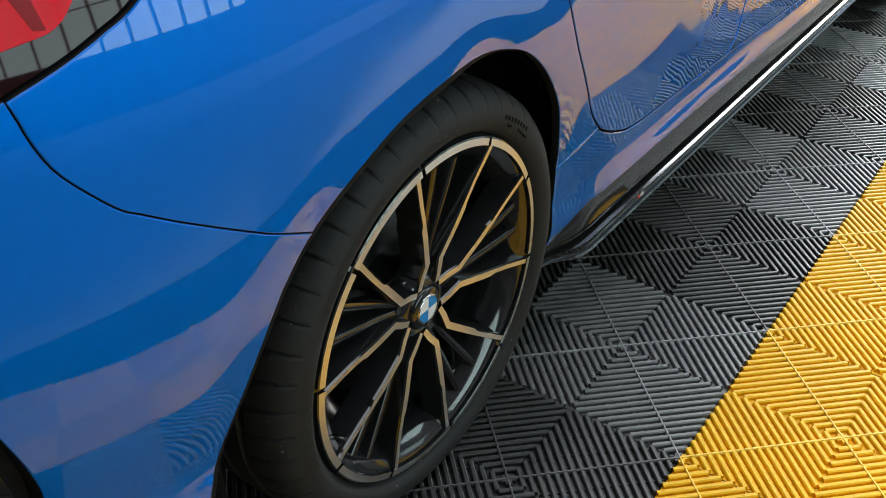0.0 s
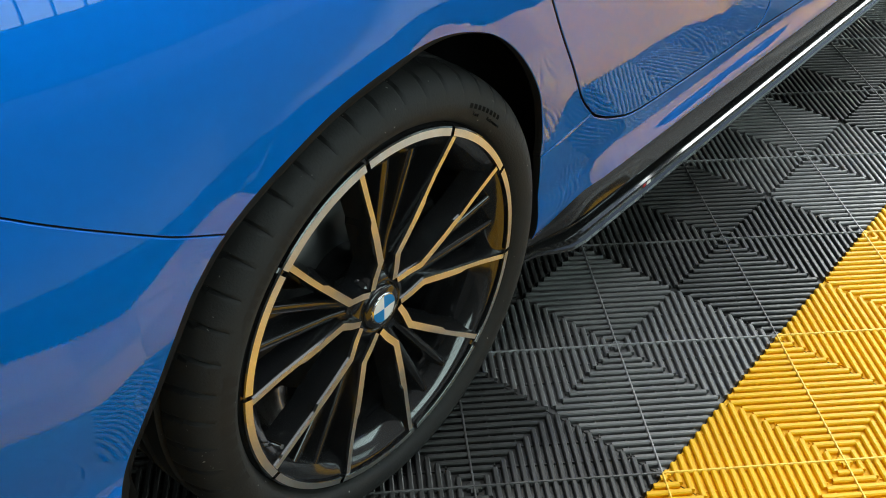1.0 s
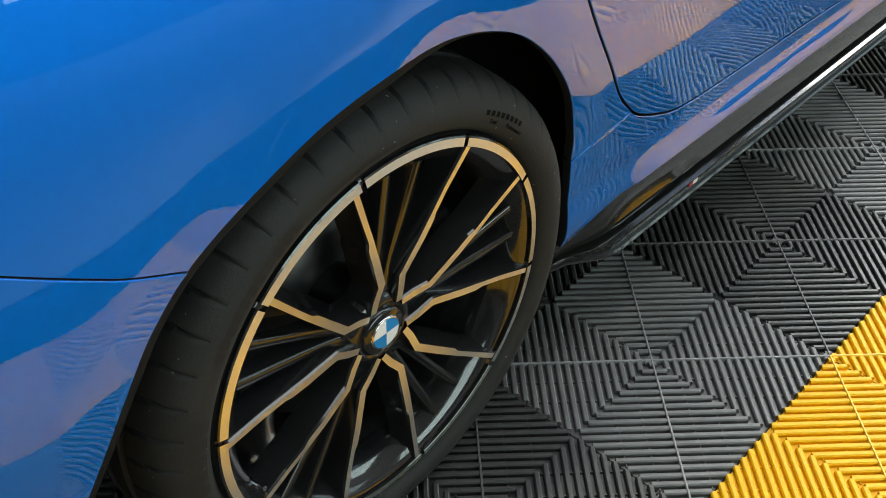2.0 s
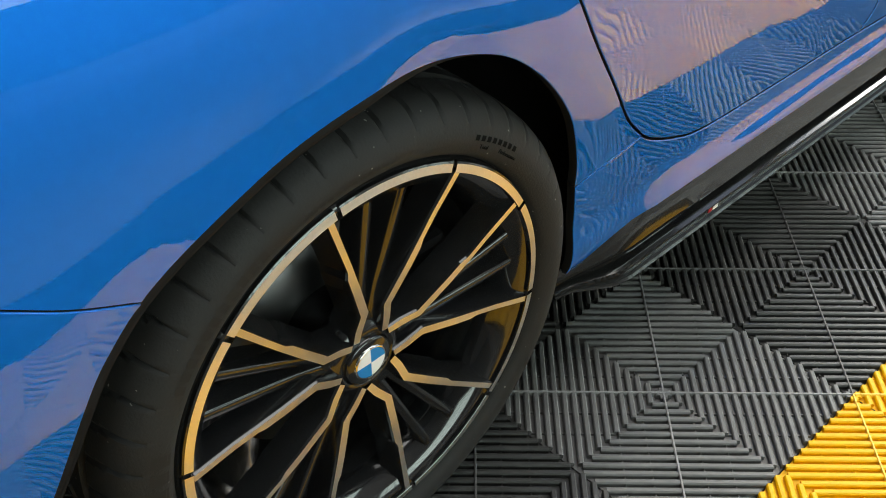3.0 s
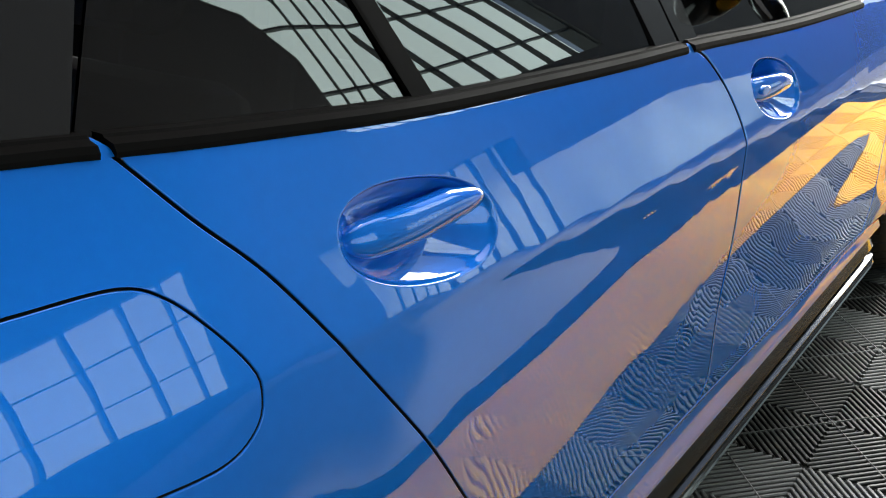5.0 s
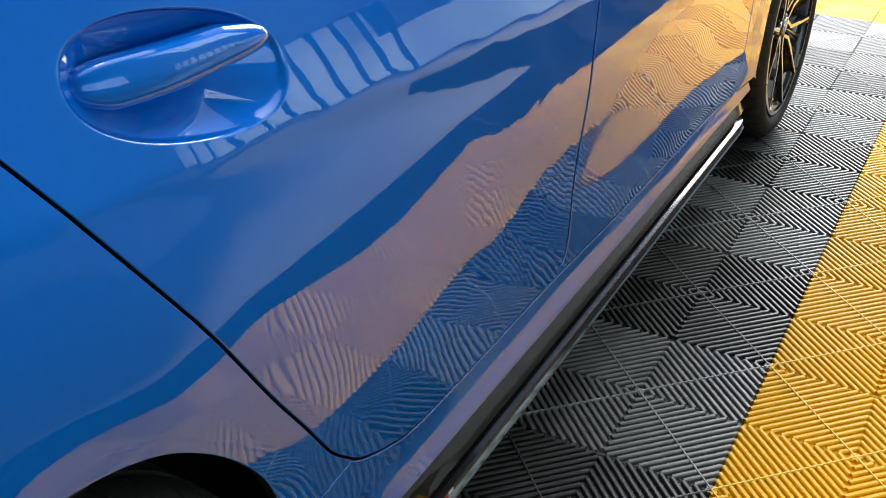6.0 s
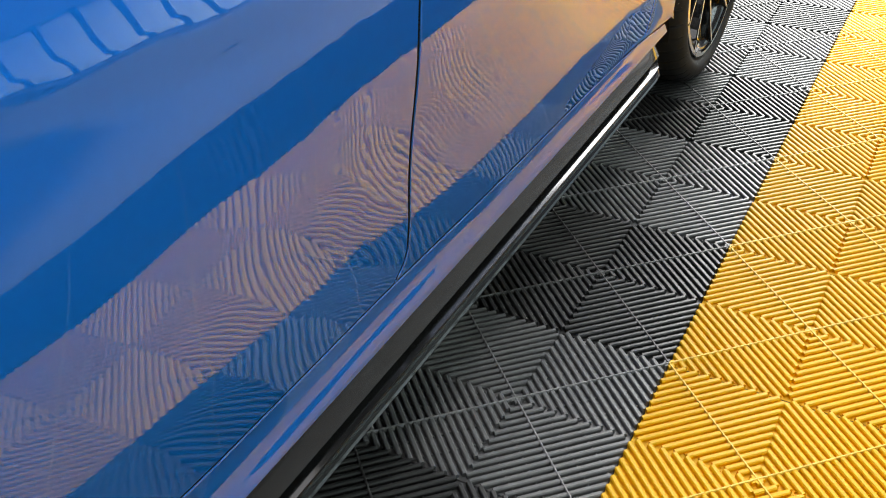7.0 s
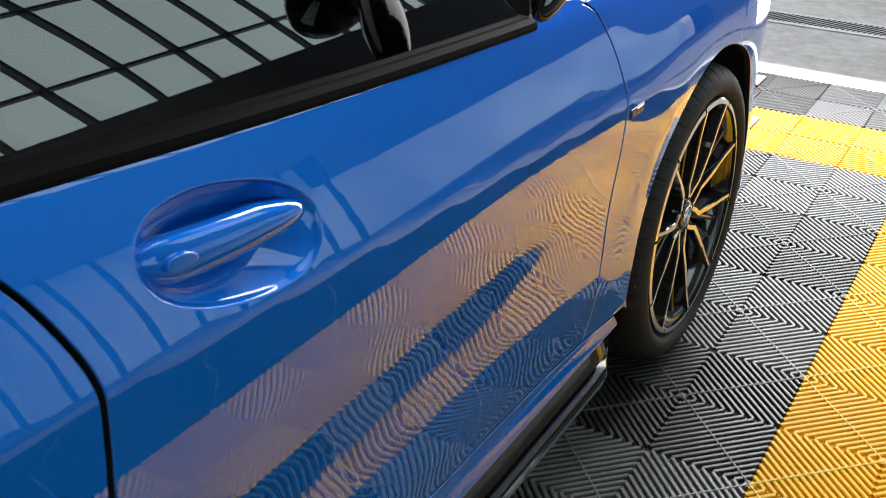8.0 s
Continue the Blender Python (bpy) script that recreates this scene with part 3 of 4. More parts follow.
def tile_mesh(plate):
    wide = 0.0046 if plate else 0.0043
    verts, faces, ridges = [], [], []
    h = TILE / 2
    inset_q = 0.0012
    for sx in (1, -1):
        for sy in (1, -1):
            for k in range(RIBS):
                c = (k + 0.5) * PITCH * math.sqrt(2)
                lo, hi = max(inset_q, c - h + inset_q), min(h - inset_q, c - inset_q)
                if hi - lo < 0.004:
                    continue
                rib(verts, faces, (sx * lo, sy * (c - lo)), (sx * hi, sy * (c - hi)), wide, 0.0, -0.014)
            # links below the ribs, and the thin line over them along the diagonal
            ridges.append(len(faces))
            rib(verts, faces, (0, 0), (sx * h, sy * h), 0.0018, 0.0013, -0.012)
            for o in (-0.11, -0.055, 0.055, 0.11):
                x0, y0 = max(0.003, o), max(0.003, -o)
                L = min(h - 0.003 - x0, h - 0.003 - y0)
                rib(verts, faces, (sx * x0, sy * y0), (sx * (x0 + L), sy * (y0 + L)), 0.0012, -0.0045, -0.014)
    at = len(verts)
    for x, y in ((-1, -1), (1, -1), (1, 1), (-1, 1)):
        verts.append((x * 0.008, y * 0.008, -0.0002))
    faces.append((at, at + 1, at + 2, at + 3))
    # the closed underside between the ribs
    at = len(verts)
    deep = -0.0072 if plate else -0.0085
    for x, y in ((-1, -1), (1, -1), (1, 1), (-1, 1)):
        verts.append((x * (h - 0.0012), y * (h - 0.0012), deep))
    faces.append((at, at + 1, at + 2, at + 3))
    me = bpy.data.meshes.new("floor_tile")
    me.from_pydata(verts, [], faces)
    return me, ridges


def tile_set(mat, ridge, plate=False):
    me, ridges = tile_mesh(plate)
    me.materials.append(mat)
    me.materials.append(ridge)
    for at in ridges:
        for k in range(5):
            me.polygons[at + k].material_index = 1
    if plate:
        me.materials.append(TILE_BASE)
        me.polygons[len(me.polygons) - 1].material_index = 2
    me.validate()
    return me


TILES = {"grey": tile_set(GREY_TILE, GREY_RIDGE), "black": tile_set(BLACK_TILE, BLACK_RIDGE), "yellow": tile_set(YELLOW_TILE, YELLOW_RIDGE, True)}
# the outermost row is cut to the edge of the bay
CUT = TILES["black"].copy()
bm = bmesh.new()
bm.from_mesh(CUT)
bmesh.ops.bisect_plane(bm, geom=bm.verts[:] + bm.edges[:] + bm.faces[:], plane_co=(0.1, 0, 0), plane_no=(1, 0, 0), clear_outer=True)
bm.to_mesh(CUT)
CUT.materials[0] = JET_TILE
bm.free()
bm = bmesh.new()
box(bm, (-2.8, -2.8, FLOOR + 0.001), (0.7, 4.4, FLOOR + 0.006))
tiled = tagged(part("floor", bm, BLACK_TILE, None), "ribbed plastic workshop tiles in grey, black and yellow", "floor", kind="structure")
for i in range(-7, 2):
    for j in range(-7, 11):
        if (i in (0, -7) and j < 10) or (j == 9 and i <= 0):
            kind = "yellow"
        else:
            kind = "grey" if (i + j) % 2 and i < 1 else "black"
        o = new("floor_tile", CUT if i == 1 else TILES[kind])
        o.parent = tiled
        o.location = ((i + 0.5) * TILE, (j + 0.5) * TILE, 0)


# ---- the car ----
car = new("car")
tagged(car, "glossy blue four-door saloon with black trim, parked on workshop tiles", "car")
car.matrix_world = pose(-0.285, -0.263, 0, 0, 0, -0.5)

GAP_R = [(-0.021, 1.107), (0.027, 1.038), (0.076, 0.978), (0.128, 0.897), (0.2, 0.783), (0.222, 0.748), (0.293, 0.632), (0.351, 0.545), (0.403, 0.468), (0.447, 0.422)]
GAP_B = [(0.990, 0.985), (1.034, 0.962), (1.077, 0.912), (1.104, 0.857), (1.116, 0.812), (1.114, 0.75), (1.110, 0.70), (1.102, 0.5), (1.100, 0.41), (1.09, 0.36), (1.06, 0.333)]
GAP_F = [(1.93, 0.892), (2.05, 0.893), (2.116, 0.874), (2.147, 0.82), (2.162, 0.75), (2.160, 0.706), (2.155, 0.66), (2.15, 0.458), (2.136, 0.335), (2.12, 0.29)]
SEAM_R = [(0.447, 0.422), (0.472, 0.404), (0.528, 0.378), (0.6, 0.357), (0.744, 0.346), (0.934, 0.338), (1.06, 0.333)]
SEAM_F = [(1.06, 0.333), (1.5, 0.318), (1.9, 0.300), (2.12, 0.290)]
BUMPER = [(-0.248, 0.582), (-0.303, 0.609), (-0.333, 0.626), (-0.403, 0.668), (-0.443, 0.694), (-0.464, 0.709), (-0.503, 0.755), (-0.518, 0.788), (-0.523, 0.809), (-0.528, 0.828)]
TAIL_LOW = [(-0.528, 0.828), (-0.478, 0.843), (-0.439, 0.858), (-0.401, 0.876), (-0.34, 0.925)]
FLAP = [(-0.172, 1.017), (-0.114, 1.015), (-0.05, 1.008), (-0.019, 0.99), (0.009, 0.955), (0.032, 0.916), (0.036, 0.893), (0.025, 0.866), (-0.011, 0.849), (-0.076, 0.854), (-0.16, 0.869), (-0.187, 0.892), (-0.207, 0.931), (-0.222, 0.967), (-0.212, 1.003)]


def belt_line(a, b, dz=0.0):
    return [(y, float(belt(y)) + dz) for y in np.linspace(a, b, 40)]


flap_run = curve(FLAP[-3:] + FLAP + FLAP[:4], 0.006)
near = [math.hypot(y - FLAP[0][0], z - FLAP[0][1]) for y, z in flap_run]
half_way = len(near) // 2
flap_loop = flap_run[near.index(min(near[:half_way])):near.index(min(near[half_way:]), half_way) + 1]
REAR_LIP = curve([(0.330, 0.395), (0.322, 0.44), (0.290, 0.517), (0.238, 0.588), (0.178, 0.642), (0.123, 0.668), (0.06, 0.680), (-0.005, 0.676), (-0.085, 0.660), (-0.15, 0.636), (-0.205, 0.610), (-0.248, 0.582), (-0.278, 0.553), (-0.306, 0.517), (-0.346, 0.44), (-0.386, 0.353), (-0.413, 0.27), (-0.420, 0.22)])
rear_arch = [q for q in REAR_LIP if q[0] > -0.246]
quarter = loop_of(curve(GAP_R), [(0.447, 0.422), (0.330, 0.395)], rear_arch, curve(BUMPER), curve(TAIL_LOW), curve([(-0.34, 0.925), (-0.30, 1.0), (-0.27, 1.10), (-0.25, 1.16)]), [(-0.25, 1.16), (-0.135, 1.16)], curve([(-0.135, 1.16), (-0.095, 1.125), (-0.021, 1.107)]))
rear_door_loop = loop_of(curve(GAP_R), curve(SEAM_R), curve([(y - 0.0012, z) for y, z in GAP_B])[::-1], belt_line(0.990, -0.021))
front_door_loop = loop_of(curve([(y + 0.0016, z) for y, z in GAP_B]), curve(SEAM_F), curve(GAP_F)[::-1], belt_line(1.93, 0.990))
sill_loop = loop_of([(0.330, 0.395), (0.447, 0.422)], curve(SEAM_R), curve(SEAM_F), [(2.12, 0.290), (2.24, 0.286), (2.25, 0.262)], [(2.25, 0.262), (0.52, 0.264)], curve([(0.52, 0.264), (0.42, 0.248), (0.352, 0.225)]), curve([(0.352, 0.225), (0.348, 0.29), (0.330, 0.395)]))
front_arch = arc(AXLE_F, HUB, 0.362, -8, 186, 60)
SEAM_B = [(2.763, 0.6590), (2.79, 0.73), (2.84, 0.82)]
wing_loop = loop_of(curve(GAP_F), [(2.12, 0.290), (2.27, 0.288)], [q for q in front_arch[::-1] if q[0] < 2.757], SEAM_B, curve([SEAM_B[-1], (2.6, 0.855), (2.3, 0.878), (1.93, 0.892)]))
bumper_r_loop = loop_of(curve(BUMPER), [(-0.528, 0.828), (-0.70, 0.80), (-0.80, 0.72), (-0.82, 0.5), (-0.72, 0.26), (-0.420, 0.22)], [q for q in REAR_LIP[::-1] if q[0] < -0.25])
bumper_f_loop = loop_of(SEAM_B, [(2.98, 0.80), (3.2, 0.70), (3.38, 0.60), (3.42, 0.4), (3.36, 0.2), (3.0, 0.19), (2.985, 0.25)], [q for q in front_arch if q[0] > 2.757])
VENT = curve([(-0.630, 0.60), (-0.605, 0.522), (-0.592, 0.479), (-0.584, 0.434), (-0.588, 0.37), (-0.632, 0.335), (-0.687, 0.36), (-0.700, 0.47), (-0.682, 0.575), (-0.630, 0.60)], 0.008)
VENT_FIN = [(-0.632, 0.545), (-0.624, 0.53), (-0.604, 0.45), (-0.604, 0.40), (-0.614, 0.40), (-0.620, 0.45), (-0.638, 0.53)]
FINE = {"r": HANDLES[:1], "f": HANDLES[1:]}

for flip in (False, True):
    p = dict(flip=flip)
    panel("rear_quarter_panel", quarter, car, [] if flip else [flap_loop], gap=0.0026, **p)
    if not flip:
        panel("fuel_flap", flap_loop, car, gap=0.002, step=0.012)
    rear_door = panel("rear_door", rear_door_loop, car, fine=FINE["r"], step=0.013, **p)
    front_door = panel("front_door", front_door_loop, car, fine=FINE["f"], step=0.013, **p)
    panel("sill_panel", sill_loop, car, **p)
    panel("front_wing", wing_loop, car, **p)
    bumper = panel("rear_bumper_corner", bumper_r_loop, car, [VENT], gap=0.0016, depth=0.03, **p)
    panel("vent_back", VENT, bumper, gap=-0.006, mat=DARK, proud=-0.028, flip=flip, label="gloss black air vent")
    panel("vent_fin", VENT_FIN, bumper, gap=0.0, mat=BLACK_GLOSS, proud=-0.012, flip=flip)
    panel("front_bumper_corner", bumper_f_loop, car, **p)
    if not flip:
        doors = (rear_door, front_door)


# dark backing added behind the panels to keep light out of the gaps
shell = loop_of(curve([(-0.25, 1.12), (-0.05, 1.09), (0.4, 1.02), (1.0, 0.965), (1.9, 0.875), (2.9, 0.78)]), [(2.9, 0.78), (2.9, 0.62)], arc(AXLE_F, HUB, 0.385, 50, 195, 40), [(2.28, 0.21), (0.39, 0.21)], arc(0, HUB, 0.39, -10, 145, 40), [(-0.36, 0.60), (-0.45, 0.80), (-0.36, 0.95)])
for flip in (False, True):
    panel("gap_backing", shell, car, mat=DARK, proud=-0.05, step=0.05, flip=flip, depth=0.01)


def loft(name, sections, mat, parent, label="", caps=True, smooth=True):
    """A skin through closed sections of equal length."""
    verts = [q for s in sections for q in s]
    k = len(sections[0])
    faces = [(i * k + j, i * k + (j + 1) % k, (i + 1) * k + (j + 1) % k, (i + 1) * k + j) for i in range(len(sections) - 1) for j in range(k)]
    if caps:
        faces += [tuple(range(k - 1, -1, -1)), tuple(range((len(sections) - 1) * k, len(sections) * k))]
    return mesh_object(name, verts, faces, mat, parent, label, smooth=smooth)


def handle(door, path, lock):
    """A broad pull handle across the recess: path gives (Y, z, half height)."""
    ys, zs, hs = zip(*path)
    secs = []
    n = 33
    for i in range(n):
        t = i / (n - 1)
        y = ys[0] + (ys[-1] - ys[0]) * t
        zc_ = float(np.interp(y, ys, zs))
        hz = float(np.interp(y, ys, hs)) * math.sqrt(max(0.004, 1 - abs(2 * t - 1) ** 7))
        face = float(side(y, zc_, False)) - 0.002 + 0.011 * math.sin(math.pi * t) ** 0.7
        hu = 0.012 * math.sqrt(max(0.01, 1 - abs(2 * t - 1) ** 7))
        ring = []
        for g in np.linspace(0, 2 * math.pi, 28, endpoint=False):
            c, s = math.cos(g), math.sin(g)
            ring.append((face - 0.012 + hu * math.copysign(abs(c) ** 0.55, c) - 0.25 * hz * max(0.0, s), y, zc_ + hz * math.copysign(abs(s) ** 0.85, s)))
        secs.append(ring)
    h = loft("handle", secs, PAINT, door, "body-coloured pull handle")
    if lock:
        cy, cz = 1.226, 0.868
        verts, faces = [], []
        u0 = float(side(cy, cz, False)) + 0.0072
        for r, d in ((1.06, -0.006), (1.05, 0.0), (0.97, 0.0012), (0.80, 0.0014), (0.0, 0.0016)):
            for i in range(36):
                g = 2 * math.pi * i / 36
                verts.append((u0 + d + 0.05 * r * 0.0165 * math.cos(g), cy + 0.0165 * r * math.cos(g), cz + 0.0085 * r * math.sin(g) - 0.1 * 0.0165 * r * math.cos(g)))
        for j in range(4):
            faces += [(j * 36 + i, j * 36 + (i + 1) % 36, (j + 1) * 36 + (i + 1) % 36, (j + 1) * 36 + i) for i in range(36)]
        mesh_object("lock_cover", verts, faces, PAINT, h)


handle(doors[0], [(0.175, 0.965, 0.017), (0.205, 0.961, 0.0200), (0.26, 0.958, 0.0195), (0.33, 0.955, 0.0175), (0.402, 0.947, 0.0105)], False)
handle(doors[1], [(1.190, 0.874, 0.019), (1.22, 0.868, 0.0215), (1.27, 0.863, 0.0205), (1.33, 0.857, 0.0185), (1.402, 0.846, 0.0105)], True)


# belt trim, side windows and pillars
def strip(name, y0, y1, section, mat, parent, n=40, label=""):
    """A trim strip along the belt: section gives (out, up) from the belt line."""
    secs = []
    for y in np.linspace(y0, y1, n):
        zb = float(belt(y))
        ub = float(side(y, zb - 0.004))
        secs.append([(ub + a, y, zb + b) for a, b in section])
    return loft(name, secs, mat, parent, label, smooth=False)


BELT_SECTION = [(-0.030, -0.005), (0.001, -0.004), (0.0025, 0.001), (0.0005, 0.007), (-0.010, 0.0105), (-0.012, 0.013), (-0.03, 0.0135)]
strip("belt_trim", -0.012, 0.975, BELT_SECTION, BLACK_TRIM, doors[0], label="gloss black window trim")
strip("belt_trim", 1.000, 1.93, BELT_SECTION, BLACK_TRIM, doors[1], label="gloss black window trim")
strip("belt_trim", -0.115, -0.024, BELT_SECTION, BLACK_TRIM, car, 10, "gloss black window trim")


def glass_u(Y, z):
    return float(side(Y, float(belt(Y)) - 0.004)) - 0.017 - 0.50 * (z - float(belt(Y))) - 0.25 * (z - float(belt(Y))) ** 2


def pane(name, outline, mat, parent, thick=0.004, out=0.0, label=""):
    """A curved pane or plate over the side windows, in the outline (Y, z)."""
    from mathutils.geometry import delaunay_2d_cdt
    loop = loop_of(outline)
    p = np.array(loop)
    lo, hi = p.min(0), p.max(0)
    gy, gz = np.meshgrid(np.arange(lo[0], hi[0], 0.04), np.arange(lo[1], hi[1], 0.03))
    g = np.stack([gy.ravel(), gz.ravel()], 1)
    g = g[inside(p, g)]
    pts = np.concatenate([p, g])
    vs, _, fs, *_ = delaunay_2d_cdt([Vector(q) for q in pts], [(i, (i + 1) % len(p)) for i in range(len(p))], [], 1, 1e-5)
    fs = [tuple(f) for f in fs]
    n = len(vs)
    def turn(f):
        a, b, c = (vs[i] for i in f[:3])
        return f if (b - a).cross(c - a) > 0 else f[::-1]
    fs = [turn(f) for f in fs]
    front = [(glass_u(v.x, v.y) + out, v.x, v.y) for v in vs]
    back = [(u - thick, y, z) for u, y, z in front]
    e = 0.004
    nor = [Vector((1, -(glass_u(v.x + e, v.y) - glass_u(v.x - e, v.y)) / (2 * e), -(glass_u(v.x, v.y + e) - glass_u(v.x, v.y - e)) / (2 * e))).normalized() for v in vs]
    verts, normals = front + back, nor + [-q for q in nor]
    faces = fs + [tuple(i + n for i in f[::-1]) for f in fs]
    cnt = {}
    for f in fs:
        for i in range(len(f)):
            pair = (f[i], f[(i + 1) % len(f)])
            cnt.setdefault(tuple(sorted(pair)), []).append(pair)
    for es in cnt.values():
        if len(es) == 1:
            i, j = es[0]
            at = len(verts)
            d = Vector((0, vs[j].y - vs[i].y, -(vs[j].x - vs[i].x))).normalized()
            verts += [front[j], front[i], back[i], back[j]]
            normals += [d] * 4
            faces.append((at, at + 1, at + 2, at + 3))
    return mesh_object(name, verts, faces, mat, parent, label, normals=normals)


def roof_line(Y):
    return float(np.interp(Y, [-0.45, -0.15, 0.2, 0.6, 1.0, 1.4, 1.8, 2.1], [1.17, 1.25, 1.325, 1.37, 1.385, 1.37, 1.29, 1.0]))


def window_outline(a, b, lean_a=0.0, lean_b=0.0):
    bottom = [(y, float(belt(y)) + 0.006) for y in np.linspace(a, b, 24)]
    top = [(y, roof_line(y) - 0.045) for y in np.linspace(b + lean_b, a + lean_a, 24)]
    return bottom + top


pane("window_glass", window_outline(0.37, 0.90, -0.06, -0.02), GLASS, doors[0], label="dark tinted window glass")
pane("quarter_glass", window_outline(-0.03, 0.335, 0.10, -0.06), GLASS, doors[0], label="dark tinted quarter glass")
pane("divider_bar", window_outline(0.335, 0.37, -0.06, -0.06), BLACK_TRIM, doors[0], out=0.006, thick=0.02)
pane("pillar_cover", window_outline(0.90, 0.974, -0.02, -0.02), BLACK_GLOSS, doors[0], out=0.006, thick=0.03)
pane("pillar_cover", window_outline(0.984, 1.05, -0.02, -0.02), BLACK_GLOSS, doors[1], out=0.006, thick=0.03)
pane("window_glass", window_outline(1.05, 1.93, -0.02, -0.32), GLASS, doors[1], label="dark tinted window glass")
pane("corner_trim", [(-0.15, 1.125), (-0.035, 1.108), (0.06, 1.265), (0.02, 1.27), (-0.10, 1.18)], BLACK_GLOSS, car, out=0.004, thick=0.03)


# the upper body: skins across the car's width
def skin(name, rows, mat, label="", parent=None, thick=True, crown=0.03):
    """rows: (Y, z, half width) from the rear to the front."""
    verts, faces = [], []
    n = 24
    for Y, z, w in rows:
        for i in range(n + 1):
            s = -1 + 2 * i / n
            verts.append((CENTRE + s * w, Y, z - crown * s * s))
    for j in range(len(rows) - 1):
        for i in range(n):
            faces.append((j * (n + 1) + i, j * (n + 1) + i + 1, (j + 1) * (n + 1) + i + 1, (j + 1) * (n + 1) + i))
    ob = mesh_object(name, verts, faces, mat, parent or car, label)
    m = ob.modifiers.new("thickness", "SOLIDIFY")
    m.thickness, m.offset = 0.012, -1
    return ob


skin("roof", [(-0.15, 1.29, 0.56), (0.2, 1.375, 0.60), (0.6, 1.415, 0.62), (1.0, 1.42, 0.62), (1.4, 1.395, 0.60), (1.62, 1.35, 0.585)], PAINT, crown=0.04)
skin("windscreen", [(1.62, 1.35, 0.585), (1.9, 1.21, 0.66), (2.2, 1.03, 0.71), (2.38, 0.92, 0.73)], GLASS, "dark tinted windscreen", crown=0.05)
skin("rear_window", [(-0.55, 1.10, 0.66), (-0.35, 1.19, 0.60), (-0.15, 1.29, 0.56)], GLASS, "dark tinted rear window", crown=0.04)
skin("bonnet", [(2.30, 0.93, 0.80), (2.6, 0.915, 0.80), (2.9, 0.87, 0.77), (3.2, 0.79, 0.68), (3.36, 0.70, 0.58)], PAINT, crown=0.06)
skin("boot_lid", [(-0.83, 0.80, 0.58), (-0.80, 1.00, 0.60), (-0.74, 1.05, 0.62), (-0.55, 1.09, 0.64)], PAINT, crown=0.03)
skin("rear_bumper", [(-0.70, 0.24, 0.72), (-0.82, 0.34, 0.64), (-0.86, 0.5, 0.62), (-0.85, 0.66, 0.60), (-0.83, 0.80, 0.58)], PAINT, crown=0.0)
skin("front_bumper", [(3.36, 0.70, 0.58), (3.44, 0.62, 0.56), (3.46, 0.42, 0.56), (3.42, 0.24, 0.56), (3.2, 0.17, 0.56)], PAINT, crown=0.0)
for s in (1, -1):
    ys = [(-0.25, 1.16, 0.12), (-0.05, 1.25, 0.12), (0.2, 1.33, 0.09), (0.6, 1.372, 0.06), (1.0, 1.385, 0.06), (1.4, 1.36, 0.06), (1.7, 1.27, 0.07), (2.0, 1.08, 0.07), (2.28, 0.90, 0.07)]
    secs = []
    for Y, z, w in ys:
        uo = CENTRE + s * (0.90 + float(np.interp(Y, [-0.3, 0, 1.0, 2.3], [-0.13, -0.20, -0.27, -0.12])) - 0.0)
        secs.append([(uo, Y, z - 0.02), (uo - s * 0.012, Y, z + 0.015), (uo - s * w, Y, z + 0.03), (uo - s * w, Y, z - 0.02)][::s])
    loft("roof_rail", secs, PAINT, car)

# underside, wheel housings and cabin
bm = bmesh.new()
box(bm, (CENTRE - 0.80, -0.62, 0.17), (CENTRE + 0.80, -0.37, 0.60))
box(bm, (CENTRE - 0.55, -0.38, 0.17), (CENTRE + 0.55, 0.40, 0.55))
box(bm, (CENTRE - 0.82, 0.40, 0.15), (CENTRE + 0.82, 2.25, 0.28))
box(bm, (CENTRE - 0.55, 2.25, 0.17), (CENTRE + 0.55, 3.1, 0.62))
box(bm, (CENTRE - 0.78, 3.06, 0.17), (CENTRE + 0.78, 3.2, 0.55))
part("underbody", bm, DARK, car)
for cy in (0.0, AXLE_F):
    for s in (1, -1):
        verts, faces = [], []
        n = 40
        for u_ in (-0.012, -0.05, -0.30):
            for i in range(n + 1):
                g = radians(-15 + 210 * i / n)
                rr = ARCH + (0.012 if u_ > -0.02 else 0.02) + (0.015 * max(0.0, -math.cos(g)) ** 1.5 * max(0.0, 1 - abs(g - math.pi) / 1.2) if cy == 0 else 0)
                Yl, zl = cy + rr * math.cos(g), HUB + rr * math.sin(g)
                uu = (-0.042 if cy == 0 else float(side(Yl, zl, False)) - 0.009) if u_ > -0.02 else u_
                verts.append((uu if s > 0 else 2 * CENTRE - uu, cy + rr * math.cos(g), HUB + rr * math.sin(g)))
        for j in range(2):
            faces += [(j * (n + 1) + i, j * (n + 1) + i + 1, (j + 1) * (n + 1) + i + 1, (j + 1) * (n + 1) + i) for i in range(n)]
        faces.append(tuple(range(2 * (n + 1), 3 * (n + 1))))
        mesh_object("arch_liner", verts, faces, DARK, car)
for s in (0.36, -0.36):
    for Y, tilt in ((1.02, -14), (0.12, -18)):
        bm = bmesh.new()
        box(bm, (CENTRE + s - 0.25, Y, 0.42), (CENTRE + s + 0.25, Y + 0.5, 0.56), 0.04)
        part("seat_cushion", bm, LEATHER, car)
        bm = bmesh.new()
        box(bm, (-0.25, -0.06, 0), (0.25, 0.06, 0.56), 0.04)
        box(bm, (-0.13, -0.05, 0.60), (0.13, 0.04, 0.76), 0.03)
        bm.transform(pose(CENTRE + s, Y, 0.52, -tilt * -1, 0, 0))
        part("seat_back", bm, LEATHER, car)
